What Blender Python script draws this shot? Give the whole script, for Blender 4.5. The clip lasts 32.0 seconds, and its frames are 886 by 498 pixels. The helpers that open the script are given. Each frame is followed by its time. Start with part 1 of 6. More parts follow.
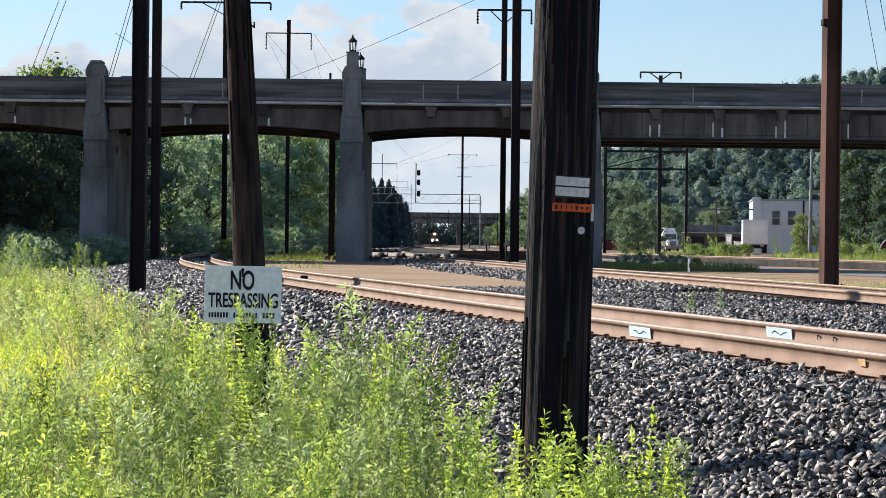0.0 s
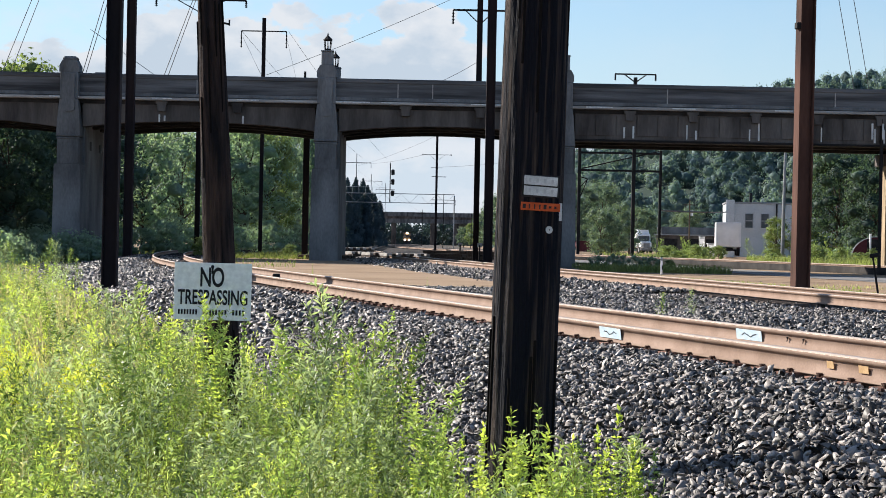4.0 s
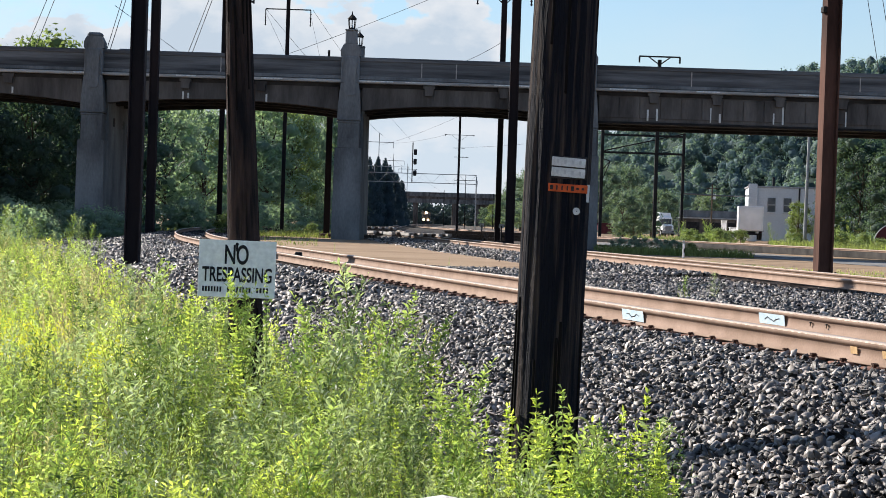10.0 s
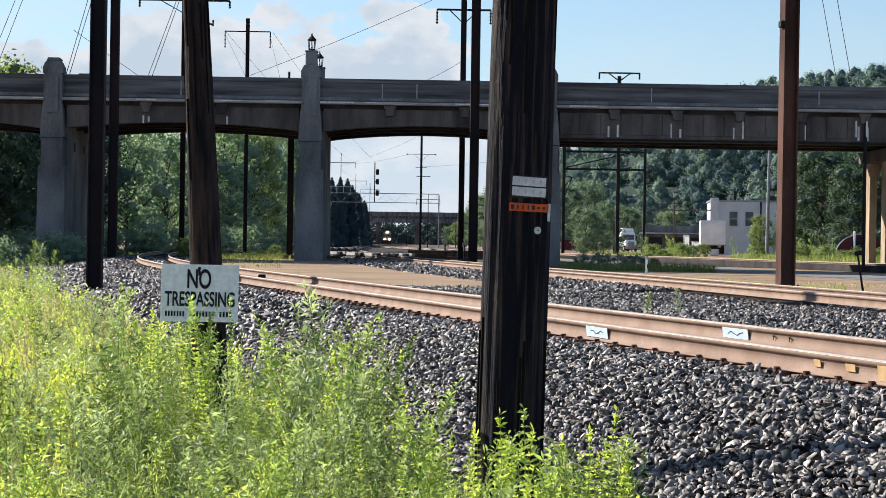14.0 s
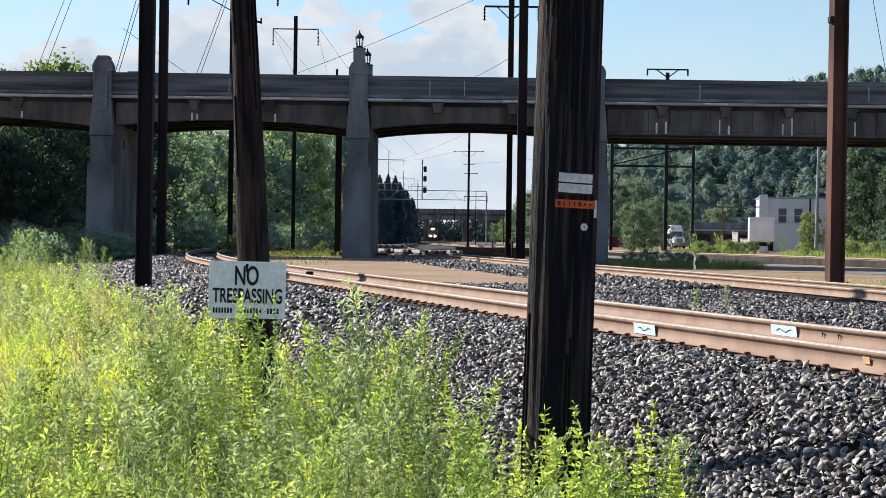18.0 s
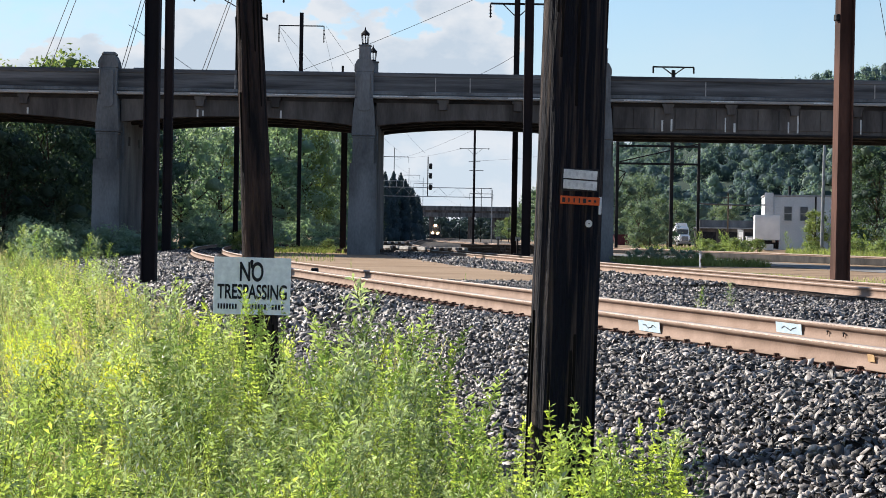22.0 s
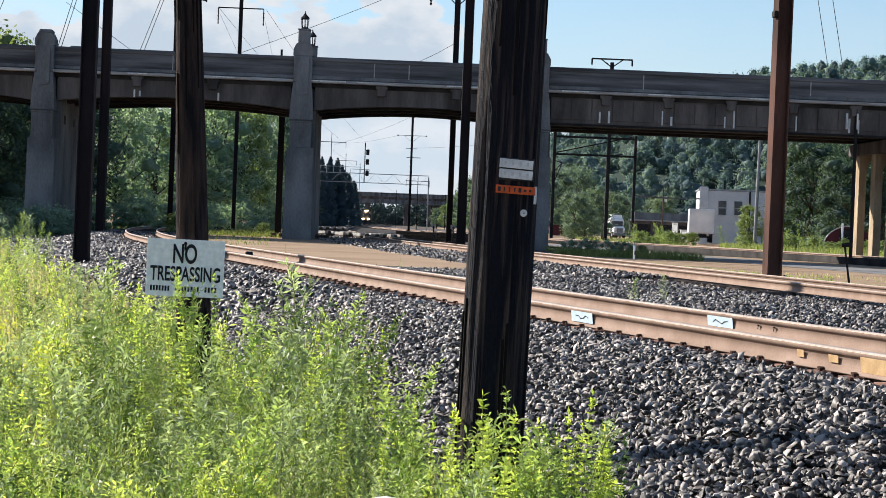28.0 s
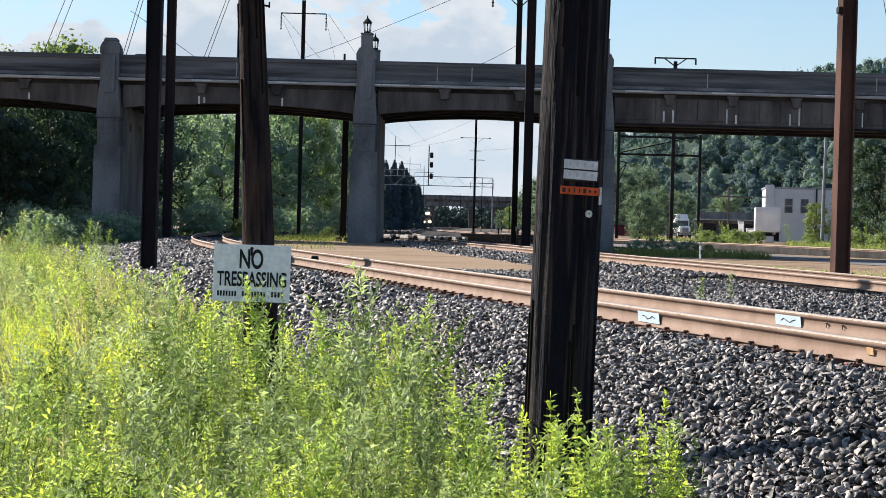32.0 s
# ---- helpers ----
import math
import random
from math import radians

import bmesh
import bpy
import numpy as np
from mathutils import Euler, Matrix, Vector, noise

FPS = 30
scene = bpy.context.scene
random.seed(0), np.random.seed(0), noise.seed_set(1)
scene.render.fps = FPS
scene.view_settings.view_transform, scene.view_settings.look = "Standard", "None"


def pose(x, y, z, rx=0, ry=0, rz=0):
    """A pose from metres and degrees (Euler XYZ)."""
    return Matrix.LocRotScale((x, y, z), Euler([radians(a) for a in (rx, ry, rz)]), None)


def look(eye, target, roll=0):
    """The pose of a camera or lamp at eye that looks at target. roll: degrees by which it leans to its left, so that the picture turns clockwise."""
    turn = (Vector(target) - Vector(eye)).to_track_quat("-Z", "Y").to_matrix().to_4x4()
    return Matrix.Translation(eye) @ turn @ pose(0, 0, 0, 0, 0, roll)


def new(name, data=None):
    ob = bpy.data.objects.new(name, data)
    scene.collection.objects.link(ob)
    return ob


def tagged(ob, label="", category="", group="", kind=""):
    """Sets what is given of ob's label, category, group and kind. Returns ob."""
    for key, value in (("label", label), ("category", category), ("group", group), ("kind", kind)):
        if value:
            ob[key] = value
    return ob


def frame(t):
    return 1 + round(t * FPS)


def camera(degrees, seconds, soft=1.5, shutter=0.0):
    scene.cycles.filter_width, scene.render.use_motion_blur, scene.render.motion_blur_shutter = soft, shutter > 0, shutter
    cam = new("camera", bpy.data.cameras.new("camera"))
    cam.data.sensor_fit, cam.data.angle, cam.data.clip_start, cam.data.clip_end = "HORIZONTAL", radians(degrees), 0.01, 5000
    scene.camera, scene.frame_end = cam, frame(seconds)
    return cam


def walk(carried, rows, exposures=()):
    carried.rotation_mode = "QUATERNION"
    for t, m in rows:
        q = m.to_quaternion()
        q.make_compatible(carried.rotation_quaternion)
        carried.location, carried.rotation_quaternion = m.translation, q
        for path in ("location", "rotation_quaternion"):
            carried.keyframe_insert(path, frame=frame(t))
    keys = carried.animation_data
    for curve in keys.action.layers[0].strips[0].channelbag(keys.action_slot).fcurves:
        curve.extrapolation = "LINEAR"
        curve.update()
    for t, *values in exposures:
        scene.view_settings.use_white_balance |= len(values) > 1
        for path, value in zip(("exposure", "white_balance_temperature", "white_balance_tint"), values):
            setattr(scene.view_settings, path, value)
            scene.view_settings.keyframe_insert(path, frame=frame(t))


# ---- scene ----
cam = camera(26.734, 32.0, soft=0.8)

# time, side step, height of the eye, then the three turns in degrees
CAMERA_ROWS = [
    (0, -0.0001, 0.8500, 89.805, -0.583, 0.001), (0.5, 0.0039, 0.8503, 89.980, -0.666, 0.050), (1, 0.0079, 0.8500, 90.071, -0.762, 0.104),
    (1.5, 0.0098, 0.8505, 90.147, -0.889, 0.152), (2, 0.0150, 0.8483, 90.215, -0.977, 0.129), (2.5, 0.0165, 0.8452, 90.246, -0.995, -0.015),
    (3, 0.0194, 0.8446, 90.169, -1.018, -0.268), (3.5, 0.0216, 0.8424, 90.002, -1.069, -0.561), (4, 0.0260, 0.8428, 89.814, -1.111, -0.803),
    (4.5, 0.0253, 0.8431, 89.656, -1.123, -0.961), (6.5, 0.0205, 0.8441, 89.439, -0.402, -1.024), (7, 0.0228, 0.8450, 89.415, -0.226, -0.884),
    (7.5, 0.0189, 0.8457, 89.375, -0.361, -0.736), (8, 0.0174, 0.8449, 89.332, -0.752, -0.564), (8.5, 0.0106, 0.8430, 89.298, -1.159, -0.412),
    (9, 0.0035, 0.8430, 89.265, -1.569, -0.268), (9.5, -0.0001, 0.8408, 89.227, -1.792, -0.155), (10, 0.0019, 0.8410, 89.193, -1.813, -0.144),
    (10.5, 0.0102, 0.8412, 89.204, -1.700, -0.234), (11, 0.0086, 0.8426, 89.252, -1.515, -0.431), (11.5, 0.0124, 0.8452, 89.336, -1.299, -0.704),
    (12, 0.0124, 0.8440, 89.464, -1.166, -1.091), (12.5, 0.0185, 0.8456, 89.566, -1.048, -1.469), (13, 0.0186, 0.8521, 89.660, -0.978, -1.691),
    (13.5, 0.0096, 0.8468, 89.730, -0.890, -1.641), (14, 0.0087, 0.8499, 89.805, -0.819, -1.271), (14.5, 0.0098, 0.8515, 89.879, -0.657, -0.798),
    (15, 0.0126, 0.8505, 89.915, -0.573, -0.353), (15.5, 0.0159, 0.8466, 89.884, -0.543, 0.037), (17.5, 0.0135, 0.8516, 89.591, -0.748, 0.455),
    (18, 0.0152, 0.8482, 89.694, -0.795, 0.195), (18.5, 0.0185, 0.8481, 89.747, -0.842, -0.075), (19, 0.0093, 0.8465, 89.733, -0.915, -0.218),
    (19.5, 0.0068, 0.8482, 89.676, -0.962, -0.190), (20, 0.0080, 0.8476, 89.617, -0.924, -0.053), (20.5, 0.0122, 0.8466, 89.574, -0.889, 0.109),
    (21, 0.0132, 0.8476, 89.562, -0.896, 0.239), (21.5, 0.0145, 0.8463, 89.569, -0.885, 0.311), (22, 0.0186, 0.8439, 89.604, -0.946, 0.359),
    (22.5, 0.0131, 0.8441, 89.640, -1.022, 0.408), (23, 0.0057, 0.8444, 89.658, -1.115, 0.498), (23.5, 0.0049, 0.8442, 89.679, -1.146, 0.589),
    (24, 0.0085, 0.8463, 89.693, -1.212, 0.698), (24.5, 0.0115, 0.8448, 89.738, -1.207, 0.777), (26.5, 0.0108, 0.8417, 89.666, -1.705, 0.434),
    (27, 0.0161, 0.8436, 89.578, -1.873, -0.240), (27.5, 0.0229, 0.8446, 89.429, -2.073, -1.039), (28, 0.0224, 0.8432, 89.264, -2.238, -1.619),
    (28.5, 0.0198, 0.8410, 89.131, -2.229, -1.827), (29, 0.0210, 0.8389, 89.091, -2.121, -1.709), (29.5, 0.0186, 0.8415, 89.162, -1.969, -1.497),
    (30, 0.0200, 0.8427, 89.275, -1.777, -1.258), (30.5, 0.0146, 0.8457, 89.344, -1.653, -0.981), (31, 0.0151, 0.8426, 89.359, -1.561, -0.631),
    (31.5, 0.0184, 0.8417, 89.317, -1.510, -0.175), (32, 0.0210, 0.8433, 89.270, -1.469, 0.372),
]
walk(cam, [(t, pose(x, 0.0, z, rx, ry, rz)) for t, x, z, rx, ry, rz in CAMERA_ROWS],
     exposures=[(0.0, 1.02, 5950, 10), (32.0, 1.02, 5950, 10)])

# ---- daylight ----
SUN_AZ, SUN_EL = radians(-50.8), radians(27.0)
SUN_DIR = Vector((math.sin(SUN_AZ) * math.cos(SUN_EL), math.cos(SUN_AZ) * math.cos(SUN_EL), math.sin(SUN_EL)))


CLOUD_SHIFT = (0.71, 0.42, 0.02)


def make_world():
    w = bpy.data.worlds.new("sky")
    scene.world = w
    w.use_nodes = True
    nt = w.node_tree
    nt.nodes.clear()
    nn, ln = nt.nodes.new, nt.links.new
    out, bg = nn("ShaderNodeOutputWorld"), nn("ShaderNodeBackground")
    sky = nn("ShaderNodeTexSky")
    sky.sky_type = "NISHITA"
    sky.sun_disc = False
    sky.sun_elevation, sky.sun_rotation = SUN_EL, SUN_AZ
    sky.air_density, sky.dust_density, sky.ozone_density = 1.1, 0.05, 3.0
    bg.inputs["Strength"].default_value = 0.0645
    tc, mp, sep = nn("ShaderNodeTexCoord"), nn("ShaderNodeMapping"), nn("ShaderNodeSeparateXYZ")
    mp.inputs["Scale"].default_value = (1.0, 1.0, 1.7)
    mp.inputs["Location"].default_value = CLOUD_SHIFT
    ln(tc.outputs["Generated"], mp.inputs["Vector"])
    ln(tc.outputs["Generated"], sep.inputs["Vector"])

    def cloud_noise(scale, detail, rough):
        n = nn("ShaderNodeTexNoise")
        n.inputs["Scale"].default_value, n.inputs["Detail"].default_value, n.inputs["Roughness"].default_value = scale, detail, rough
        ln(mp.outputs["Vector"], n.inputs["Vector"])
        return n.outputs["Fac"]

    def calc(op, a, b):
        n = nn("ShaderNodeMath")
        n.operation = op
        for k, v in enumerate((a, b)):
            if isinstance(v, (int, float)):
                n.inputs[k].default_value = v
            else:
                ln(v, n.inputs[k])
        return n.outputs["Value"]

    def span(v, a, b, lo=0.0, hi=1.0):
        n = nn("ShaderNodeMapRange")
        n.inputs["From Min"].default_value, n.inputs["From Max"].default_value = a, b
        n.inputs["To Min"].default_value, n.inputs["To Max"].default_value = lo, hi
        ln(v, n.inputs["Value"])
        return n.outputs["Result"]

    def blend(fac, a, b):
        n = nn("ShaderNodeMix")
        n.data_type = "RGBA"
        ln(fac, n.inputs["Factor"])
        for key, v in (("A", a), ("B", b)):
            if isinstance(v, tuple):
                n.inputs[key].default_value = v
            else:
                ln(v, n.inputs[key])
        return n.outputs["Result"]

    # a low bank of cumulus: how high its tops stand, from west to east
    tops = nn("ShaderNodeValToRGB")
    steps = ((0.0, 0.088), (0.17, 0.100), (0.23, 0.108), (0.27, 0.116), (0.36, 0.119), (0.43, 0.114), (0.47, 0.118), (0.53, 0.115), (0.555, 0.096), (0.60, 0.060), (1.0, 0.045))
    while len(tops.color_ramp.elements) < len(steps):
        tops.color_ramp.elements.new(0.5)
    for el, (p, h) in zip(tops.color_ramp.elements, steps):
        el.position, el.color = p, (h * 5, h * 5, h * 5, 1)
    ln(span(sep.outputs["X"], -0.3, 0.3), tops.inputs["Fac"])
    rim = calc("ADD", calc("MULTIPLY", tops.outputs["Color"], 0.2), calc("MULTIPLY", calc("SUBTRACT", cloud_noise(25.0, 9.0, 0.52), 0.5), 0.075))
    depth = calc("SUBTRACT", rim, sep.outputs["Z"])
    bank = span(depth, 0.0, 0.0032)
    # torn wisps above it and through the rest of the sky
    thin = calc("MULTIPLY", span(cloud_noise(13.0, 10.0, 0.6), 0.46, 0.66), span(sep.outputs["X"], -0.12, 0.04, 0.6, 0.10))
    billow = span(calc("ADD", cloud_noise(40.0, 6.0, 0.55), calc("MULTIPLY", depth, 13.0)), 0.46, 0.82)
    body = blend(span(sep.outputs["Z"], 0.05, 0.085), blend(span(cloud_noise(34.0, 6.0, 0.55), 0.42, 0.62), (5.25, 5.7, 5.95, 1), (6.2, 6.25, 6.2, 1)), blend(billow, (6.3, 6.25, 6.1, 1), (4.6, 5.05, 5.4, 1)))
    clear = blend(span(sep.outputs["Z"], 0.0, 0.17, 0.85, 0.0), sky.outputs["Color"], (4.9, 5.5, 5.95, 1))
    ln(blend(calc("MAXIMUM", bank, thin), clear, body), bg.inputs["Color"])
    ln(bg.outputs["Background"], out.inputs["Surface"])


make_world()
sun = new("sun", bpy.data.lights.new("sun", "SUN"))
sun.data.energy, sun.data.angle, sun.data.color = 5.0, radians(0.6), (1.0, 0.885, 0.735)
sun.matrix_world = look(SUN_DIR * 50, (0, 0, 0))


# ---- materials ----
def mat(name, c1, c2, scale=4.0, rough=0.8, metal=0.0, bump=0.3, fine=12.0, stretch=(1, 1, 1), rand="", spread=0.25, lo=0.33, hi=0.68, curve=1.0, through_light=0.0, emit=0.0, dist=0.01, spec=0.10):
    m = bpy.data.materials.new(name)
    m.use_nodes = True
    nt = m.node_tree
    nt.nodes.clear()
    nn, ln = nt.nodes.new, nt.links.new
    out, bs = nn("ShaderNodeOutputMaterial"), nn("ShaderNodeBsdfPrincipled")
    tc, mp = nn("ShaderNodeTexCoord"), nn("ShaderNodeMapping")
    mp.inputs["Scale"].default_value = stretch
    ln(tc.outputs["Object"], mp.inputs["Vector"])
    a, b = nn("ShaderNodeTexNoise"), nn("ShaderNodeTexNoise")
    a.inputs["Scale"].default_value, a.inputs["Detail"].default_value = scale, 5.0
    b.inputs["Scale"].default_value, b.inputs["Detail"].default_value = scale * fine, 4.0
    ln(mp.outputs["Vector"], a.inputs["Vector"])
    ln(mp.outputs["Vector"], b.inputs["Vector"])
    ramp = nn("ShaderNodeValToRGB")
    ramp.color_ramp.elements[0].position, ramp.color_ramp.elements[1].position = lo, hi
    ramp.color_ramp.elements[0].color, ramp.color_ramp.elements[1].color = (*c1, 1), (*c2, 1)
    ln(a.outputs["Fac"], ramp.inputs["Fac"])
    grain = nn("ShaderNodeMapRange")
    grain.inputs["To Min"].default_value, grain.inputs["To Max"].default_value = 0.72, 1.28
    ln(b.outputs["Fac"], grain.inputs["Value"])
    mul = nn("ShaderNodeVectorMath")
    mul.operation = "SCALE"
    ln(ramp.outputs["Color"], mul.inputs[0])
    ln(grain.outputs["Result"], mul.inputs["Scale"])
    colour = mul.outputs["Vector"]
    if rand:
        src = nn("ShaderNodeNewGeometry").outputs["Random Per Island"] if rand == "island" else nn("ShaderNodeObjectInfo").outputs["Random"]
        rng = nn("ShaderNodeMapRange")
        rng.inputs["To Min"].default_value, rng.inputs["To Max"].default_value = 1 - spread, 1 + spread
        if curve != 1.0:
            pw = nn("ShaderNodeMath")
            pw.operation = "POWER"
            pw.inputs[1].default_value = curve
            ln(src, pw.inputs[0])
            src = pw.outputs["Value"]
        ln(src, rng.inputs["Value"])
        vm = nn("ShaderNodeVectorMath")
        vm.operation = "SCALE"
        ln(colour, vm.inputs[0])
        ln(rng.outputs["Result"], vm.inputs["Scale"])
        colour = vm.outputs["Vector"]
    ln(colour, bs.inputs["Base Color"])
    bs.inputs["Roughness"].default_value, bs.inputs["Metallic"].default_value = rough, metal
    bs.inputs["Specular IOR Level"].default_value = spec
    if bump:
        bp = nn("ShaderNodeBump")
        bp.inputs["Strength"].default_value, bp.inputs["Distance"].default_value = bump, dist
        ln(b.outputs["Fac"], bp.inputs["Height"])
        ln(bp.outputs["Normal"], bs.inputs["Normal"])
    if emit:
        ln(colour, bs.inputs["Emission Color"])
        bs.inputs["Emission Strength"].default_value = emit
    shader = bs.outputs["BSDF"]
    if through_light:
        tl, mx = nn("ShaderNodeBsdfTranslucent"), nn("ShaderNodeMixShader")
        gain = nn("ShaderNodeVectorMath")
        gain.operation = "MULTIPLY"
        gain.inputs[1].default_value = (1.5, 1.6, 0.82)
        ln(colour, gain.inputs[0])
        ln(gain.outputs["Vector"], tl.inputs["Color"])
        mx.inputs["Fac"].default_value = through_light
        ln(shader, mx.inputs[1])
        ln(tl.outputs["BSDF"], mx.inputs[2])
        shader = mx.outputs["Shader"]
    ln(shader, out.inputs["Surface"])
    return m


M_GROUND = mat("dry_ground", (0.27, 0.185, 0.115), (0.37, 0.265, 0.175), 0.35, 0.95, bump=0.6, fine=40, dist=0.03)
# Near-black: shade in the gaps between stones is put into this colour.
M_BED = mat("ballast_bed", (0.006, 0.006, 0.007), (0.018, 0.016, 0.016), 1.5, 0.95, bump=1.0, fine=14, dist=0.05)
M_YARDBED = mat("cinder_ground", (0.05, 0.044, 0.04), (0.15, 0.125, 0.105), 0.6, 0.95, bump=0.6, fine=20, dist=0.04)
M_STONE = mat("ballast_stone", (0.155, 0.138, 0.127), (0.31, 0.276, 0.250), 3.0, 0.55, bump=0.7, fine=10, rand="island", spread=0.9, curve=1.8, spec=0.4)
M_RAILSIDE = mat("rusty_rail", (0.232, 0.160, 0.119), (0.315, 0.225, 0.174), 3.0, 0.85, bump=0.2, fine=20)
M_RAILTOP = mat("worn_rail_head", (0.40, 0.32, 0.265), (0.52, 0.43, 0.36), 6.0, 0.45, 0.25, bump=0.05, stretch=(1, 0.1, 1))
M_PLATE = mat("rusty_plate", (0.09, 0.05, 0.042), (0.30, 0.17, 0.125), 7.0, 0.85, bump=0.4, rand="object", spread=0.5)
M_SPIKE = mat("dark_spike", (0.03, 0.018, 0.014), (0.08, 0.04, 0.028), 9.0, 0.8, bump=0.2)
M_TIE = mat("old_tie", (0.05, 0.04, 0.035), (0.13, 0.10, 0.08), 3.0, 0.9, bump=0.5, stretch=(0.4, 4, 4), rand="object")
M_CONC = mat("weathered_concrete", (0.084, 0.087, 0.090), (0.205, 0.209, 0.213), 0.7, 0.9, bump=0.5, fine=16, stretch=(1, 1, 0.4), dist=0.02)
M_PARAPET = mat("streaked_parapet", (0.044, 0.045, 0.048), (0.168, 0.170, 0.176), 1.1, 0.92, bump=0.5, fine=9, stretch=(0.16, 1, 2.6), dist=0.02)
M_CONC_D = mat("stained_concrete", (0.046, 0.041, 0.039), (0.150, 0.134, 0.122), 0.55, 0.92, bump=0.5, fine=14, stretch=(1.6, 1.6, 0.35), dist=0.02)
M_CONC_L = mat("pale_concrete", (0.26, 0.245, 0.23), (0.45, 0.43, 0.41), 1.4, 0.9, bump=0.4, fine=10, stretch=(0.5, 1, 3), dist=0.01)
# Under-deck shade is put into this colour on top of the soot.
M_DARK_CONC = mat("shaded_sooty_concrete", (0.018, 0.017, 0.017), (0.055, 0.05, 0.047), 0.8, 0.95, bump=0.3, fine=10)
M_PRIMER = mat("cream_primer", (0.42, 0.27, 0.13), (0.55, 0.38, 0.2), 8.0, 0.7, bump=0.1)
M_LIME = mat("lime_streak", (0.5, 0.5, 0.48), (0.75, 0.75, 0.72), 4.0, 0.9, bump=0.2, stretch=(2, 2, 0.4))
M_STEEL = mat("rust_brown_steel", (0.010, 0.010, 0.013), (0.032, 0.022, 0.022), 0.9, 0.75, bump=0.25, fine=18, stretch=(1, 1, 0.25))
M_STEEL_R = mat("rust_red_steel", (0.022, 0.012, 0.010), (0.215, 0.108, 0.078), 0.9, 0.8, bump=0.25, fine=18, stretch=(1, 1, 0.25), lo=0.3, hi=0.75)
M_STEEL_D = mat("dark_steel", (0.012, 0.012, 0.013), (0.03, 0.027, 0.026), 1.0, 0.7, bump=0.15)
M_GALV = mat("galvanised_steel", (0.35, 0.36, 0.37), (0.5, 0.51, 0.52), 2.0, 0.5, 0.6, bump=0.1)
M_WIRE = mat("wire", (0.06, 0.06, 0.065), (0.11, 0.11, 0.11), 2.0, 0.6, bump=0)
M_POLE = mat("creosoted_pole", (0.010, 0.011, 0.017), (0.165, 0.122, 0.094), 3.4, 0.8, bump=1.0, fine=5, stretch=(11, 11, 0.45), dist=0.03, lo=0.47, hi=0.90)
M_POLE_B = mat("weathered_brown_pole", (0.012, 0.011, 0.013), (0.095, 0.060, 0.048), 3.2, 0.85, bump=1.0, fine=6, stretch=(7, 7, 0.6), dist=0.02, lo=0.36, hi=0.85)
M_CRACK = mat("pole_crack", (0.006, 0.005, 0.005), (0.012, 0.01, 0.009), 5.0, 0.95, bump=0.2)
M_SIGN = mat("sign_enamel", (0.86, 0.87, 0.84), (0.93, 0.93, 0.91), 2.0, 0.45, bump=0.05)
M_INK = mat("sign_ink", (0.015, 0.015, 0.018), (0.03, 0.03, 0.032), 9.0, 0.5, bump=0)
M_TAGW = mat("tag_plate", (0.42, 0.43, 0.43), (0.62, 0.63, 0.63), 25.0, 0.45, 0.3, bump=0.1)
M_TAGO = mat("orange_tag", (0.42, 0.075, 0.022), (0.62, 0.12, 0.035), 30.0, 0.5, bump=0.1)
M_TAGK = mat("black_tag", (0.02, 0.02, 0.022), (0.05, 0.045, 0.045), 20.0, 0.6, bump=0.2)
M_WHITE = mat("white_paint", (0.88, 0.89, 0.90), (0.92, 0.92, 0.93), 0.6, 0.6, bump=0.02, fine=1)
M_WALLW = mat("white_wall", (0.46, 0.50, 0.53), (0.54, 0.57, 0.59), 0.5, 0.8, bump=0.2)
M_BLUE = mat("pale_blue_paint", (0.43, 0.54, 0.61), (0.55, 0.65, 0.70), 12.0, 0.6, bump=0.1)
M_DARK = mat("dark_gap", (0.012, 0.012, 0.014), (0.03, 0.03, 0.032), 3.0, 0.6, bump=0)
M_GLASS = mat("window_glass", (0.05, 0.06, 0.07), (0.10, 0.11, 0.12), 1.0, 0.12, bump=0, spec=0.5)
M_GREY = mat("grey_metal", (0.22, 0.23, 0.24), (0.32, 0.33, 0.34), 2.0, 0.55, 0.3, bump=0.1)
M_ROAD = mat("gravel_road", (0.17, 0.165, 0.16), (0.26, 0.25, 0.24), 1.0, 0.95, bump=0.5, fine=30)
M_RED = mat("dark_red_paint", (0.06, 0.018, 0.026), (0.10, 0.03, 0.038), 1.0, 0.6, bump=0.1)
M_LOCO = mat("locomotive_paint", (0.035, 0.038, 0.045), (0.06, 0.062, 0.068), 1.0, 0.5, bump=0.05)
M_LOCO_K = mat("locomotive_black", (0.015, 0.015, 0.016), (0.035, 0.035, 0.035), 1.0, 0.5, bump=0.05)
M_LAMP = mat("headlight", (1.0, 0.55, 0.22), (1.0, 0.60, 0.27), 1.0, 0.3, bump=0, emit=45.0)
M_SIG = mat("signal_black", (0.01, 0.01, 0.011), (0.02, 0.02, 0.02), 2.0, 0.6, bump=0)
M_BARK = mat("bark", (0.05, 0.04, 0.03), (0.11, 0.085, 0.065), 2.0, 0.95, bump=0.6, stretch=(3, 3, 0.6))
# Raised and blued leaf colour that holds the haze over the trackside woods.
M_LEAF = mat("tree_leaf", (0.150, 0.225, 0.205), (0.285, 0.340, 0.265), 0.25, 0.6, bump=0, rand="island", spread=0.2, through_light=0.5)
M_LEAF_Y = mat("yard_tree_leaf", (0.100, 0.150, 0.125), (0.195, 0.240, 0.172), 0.25, 0.6, bump=0, rand="island", spread=0.2, through_light=0.38)
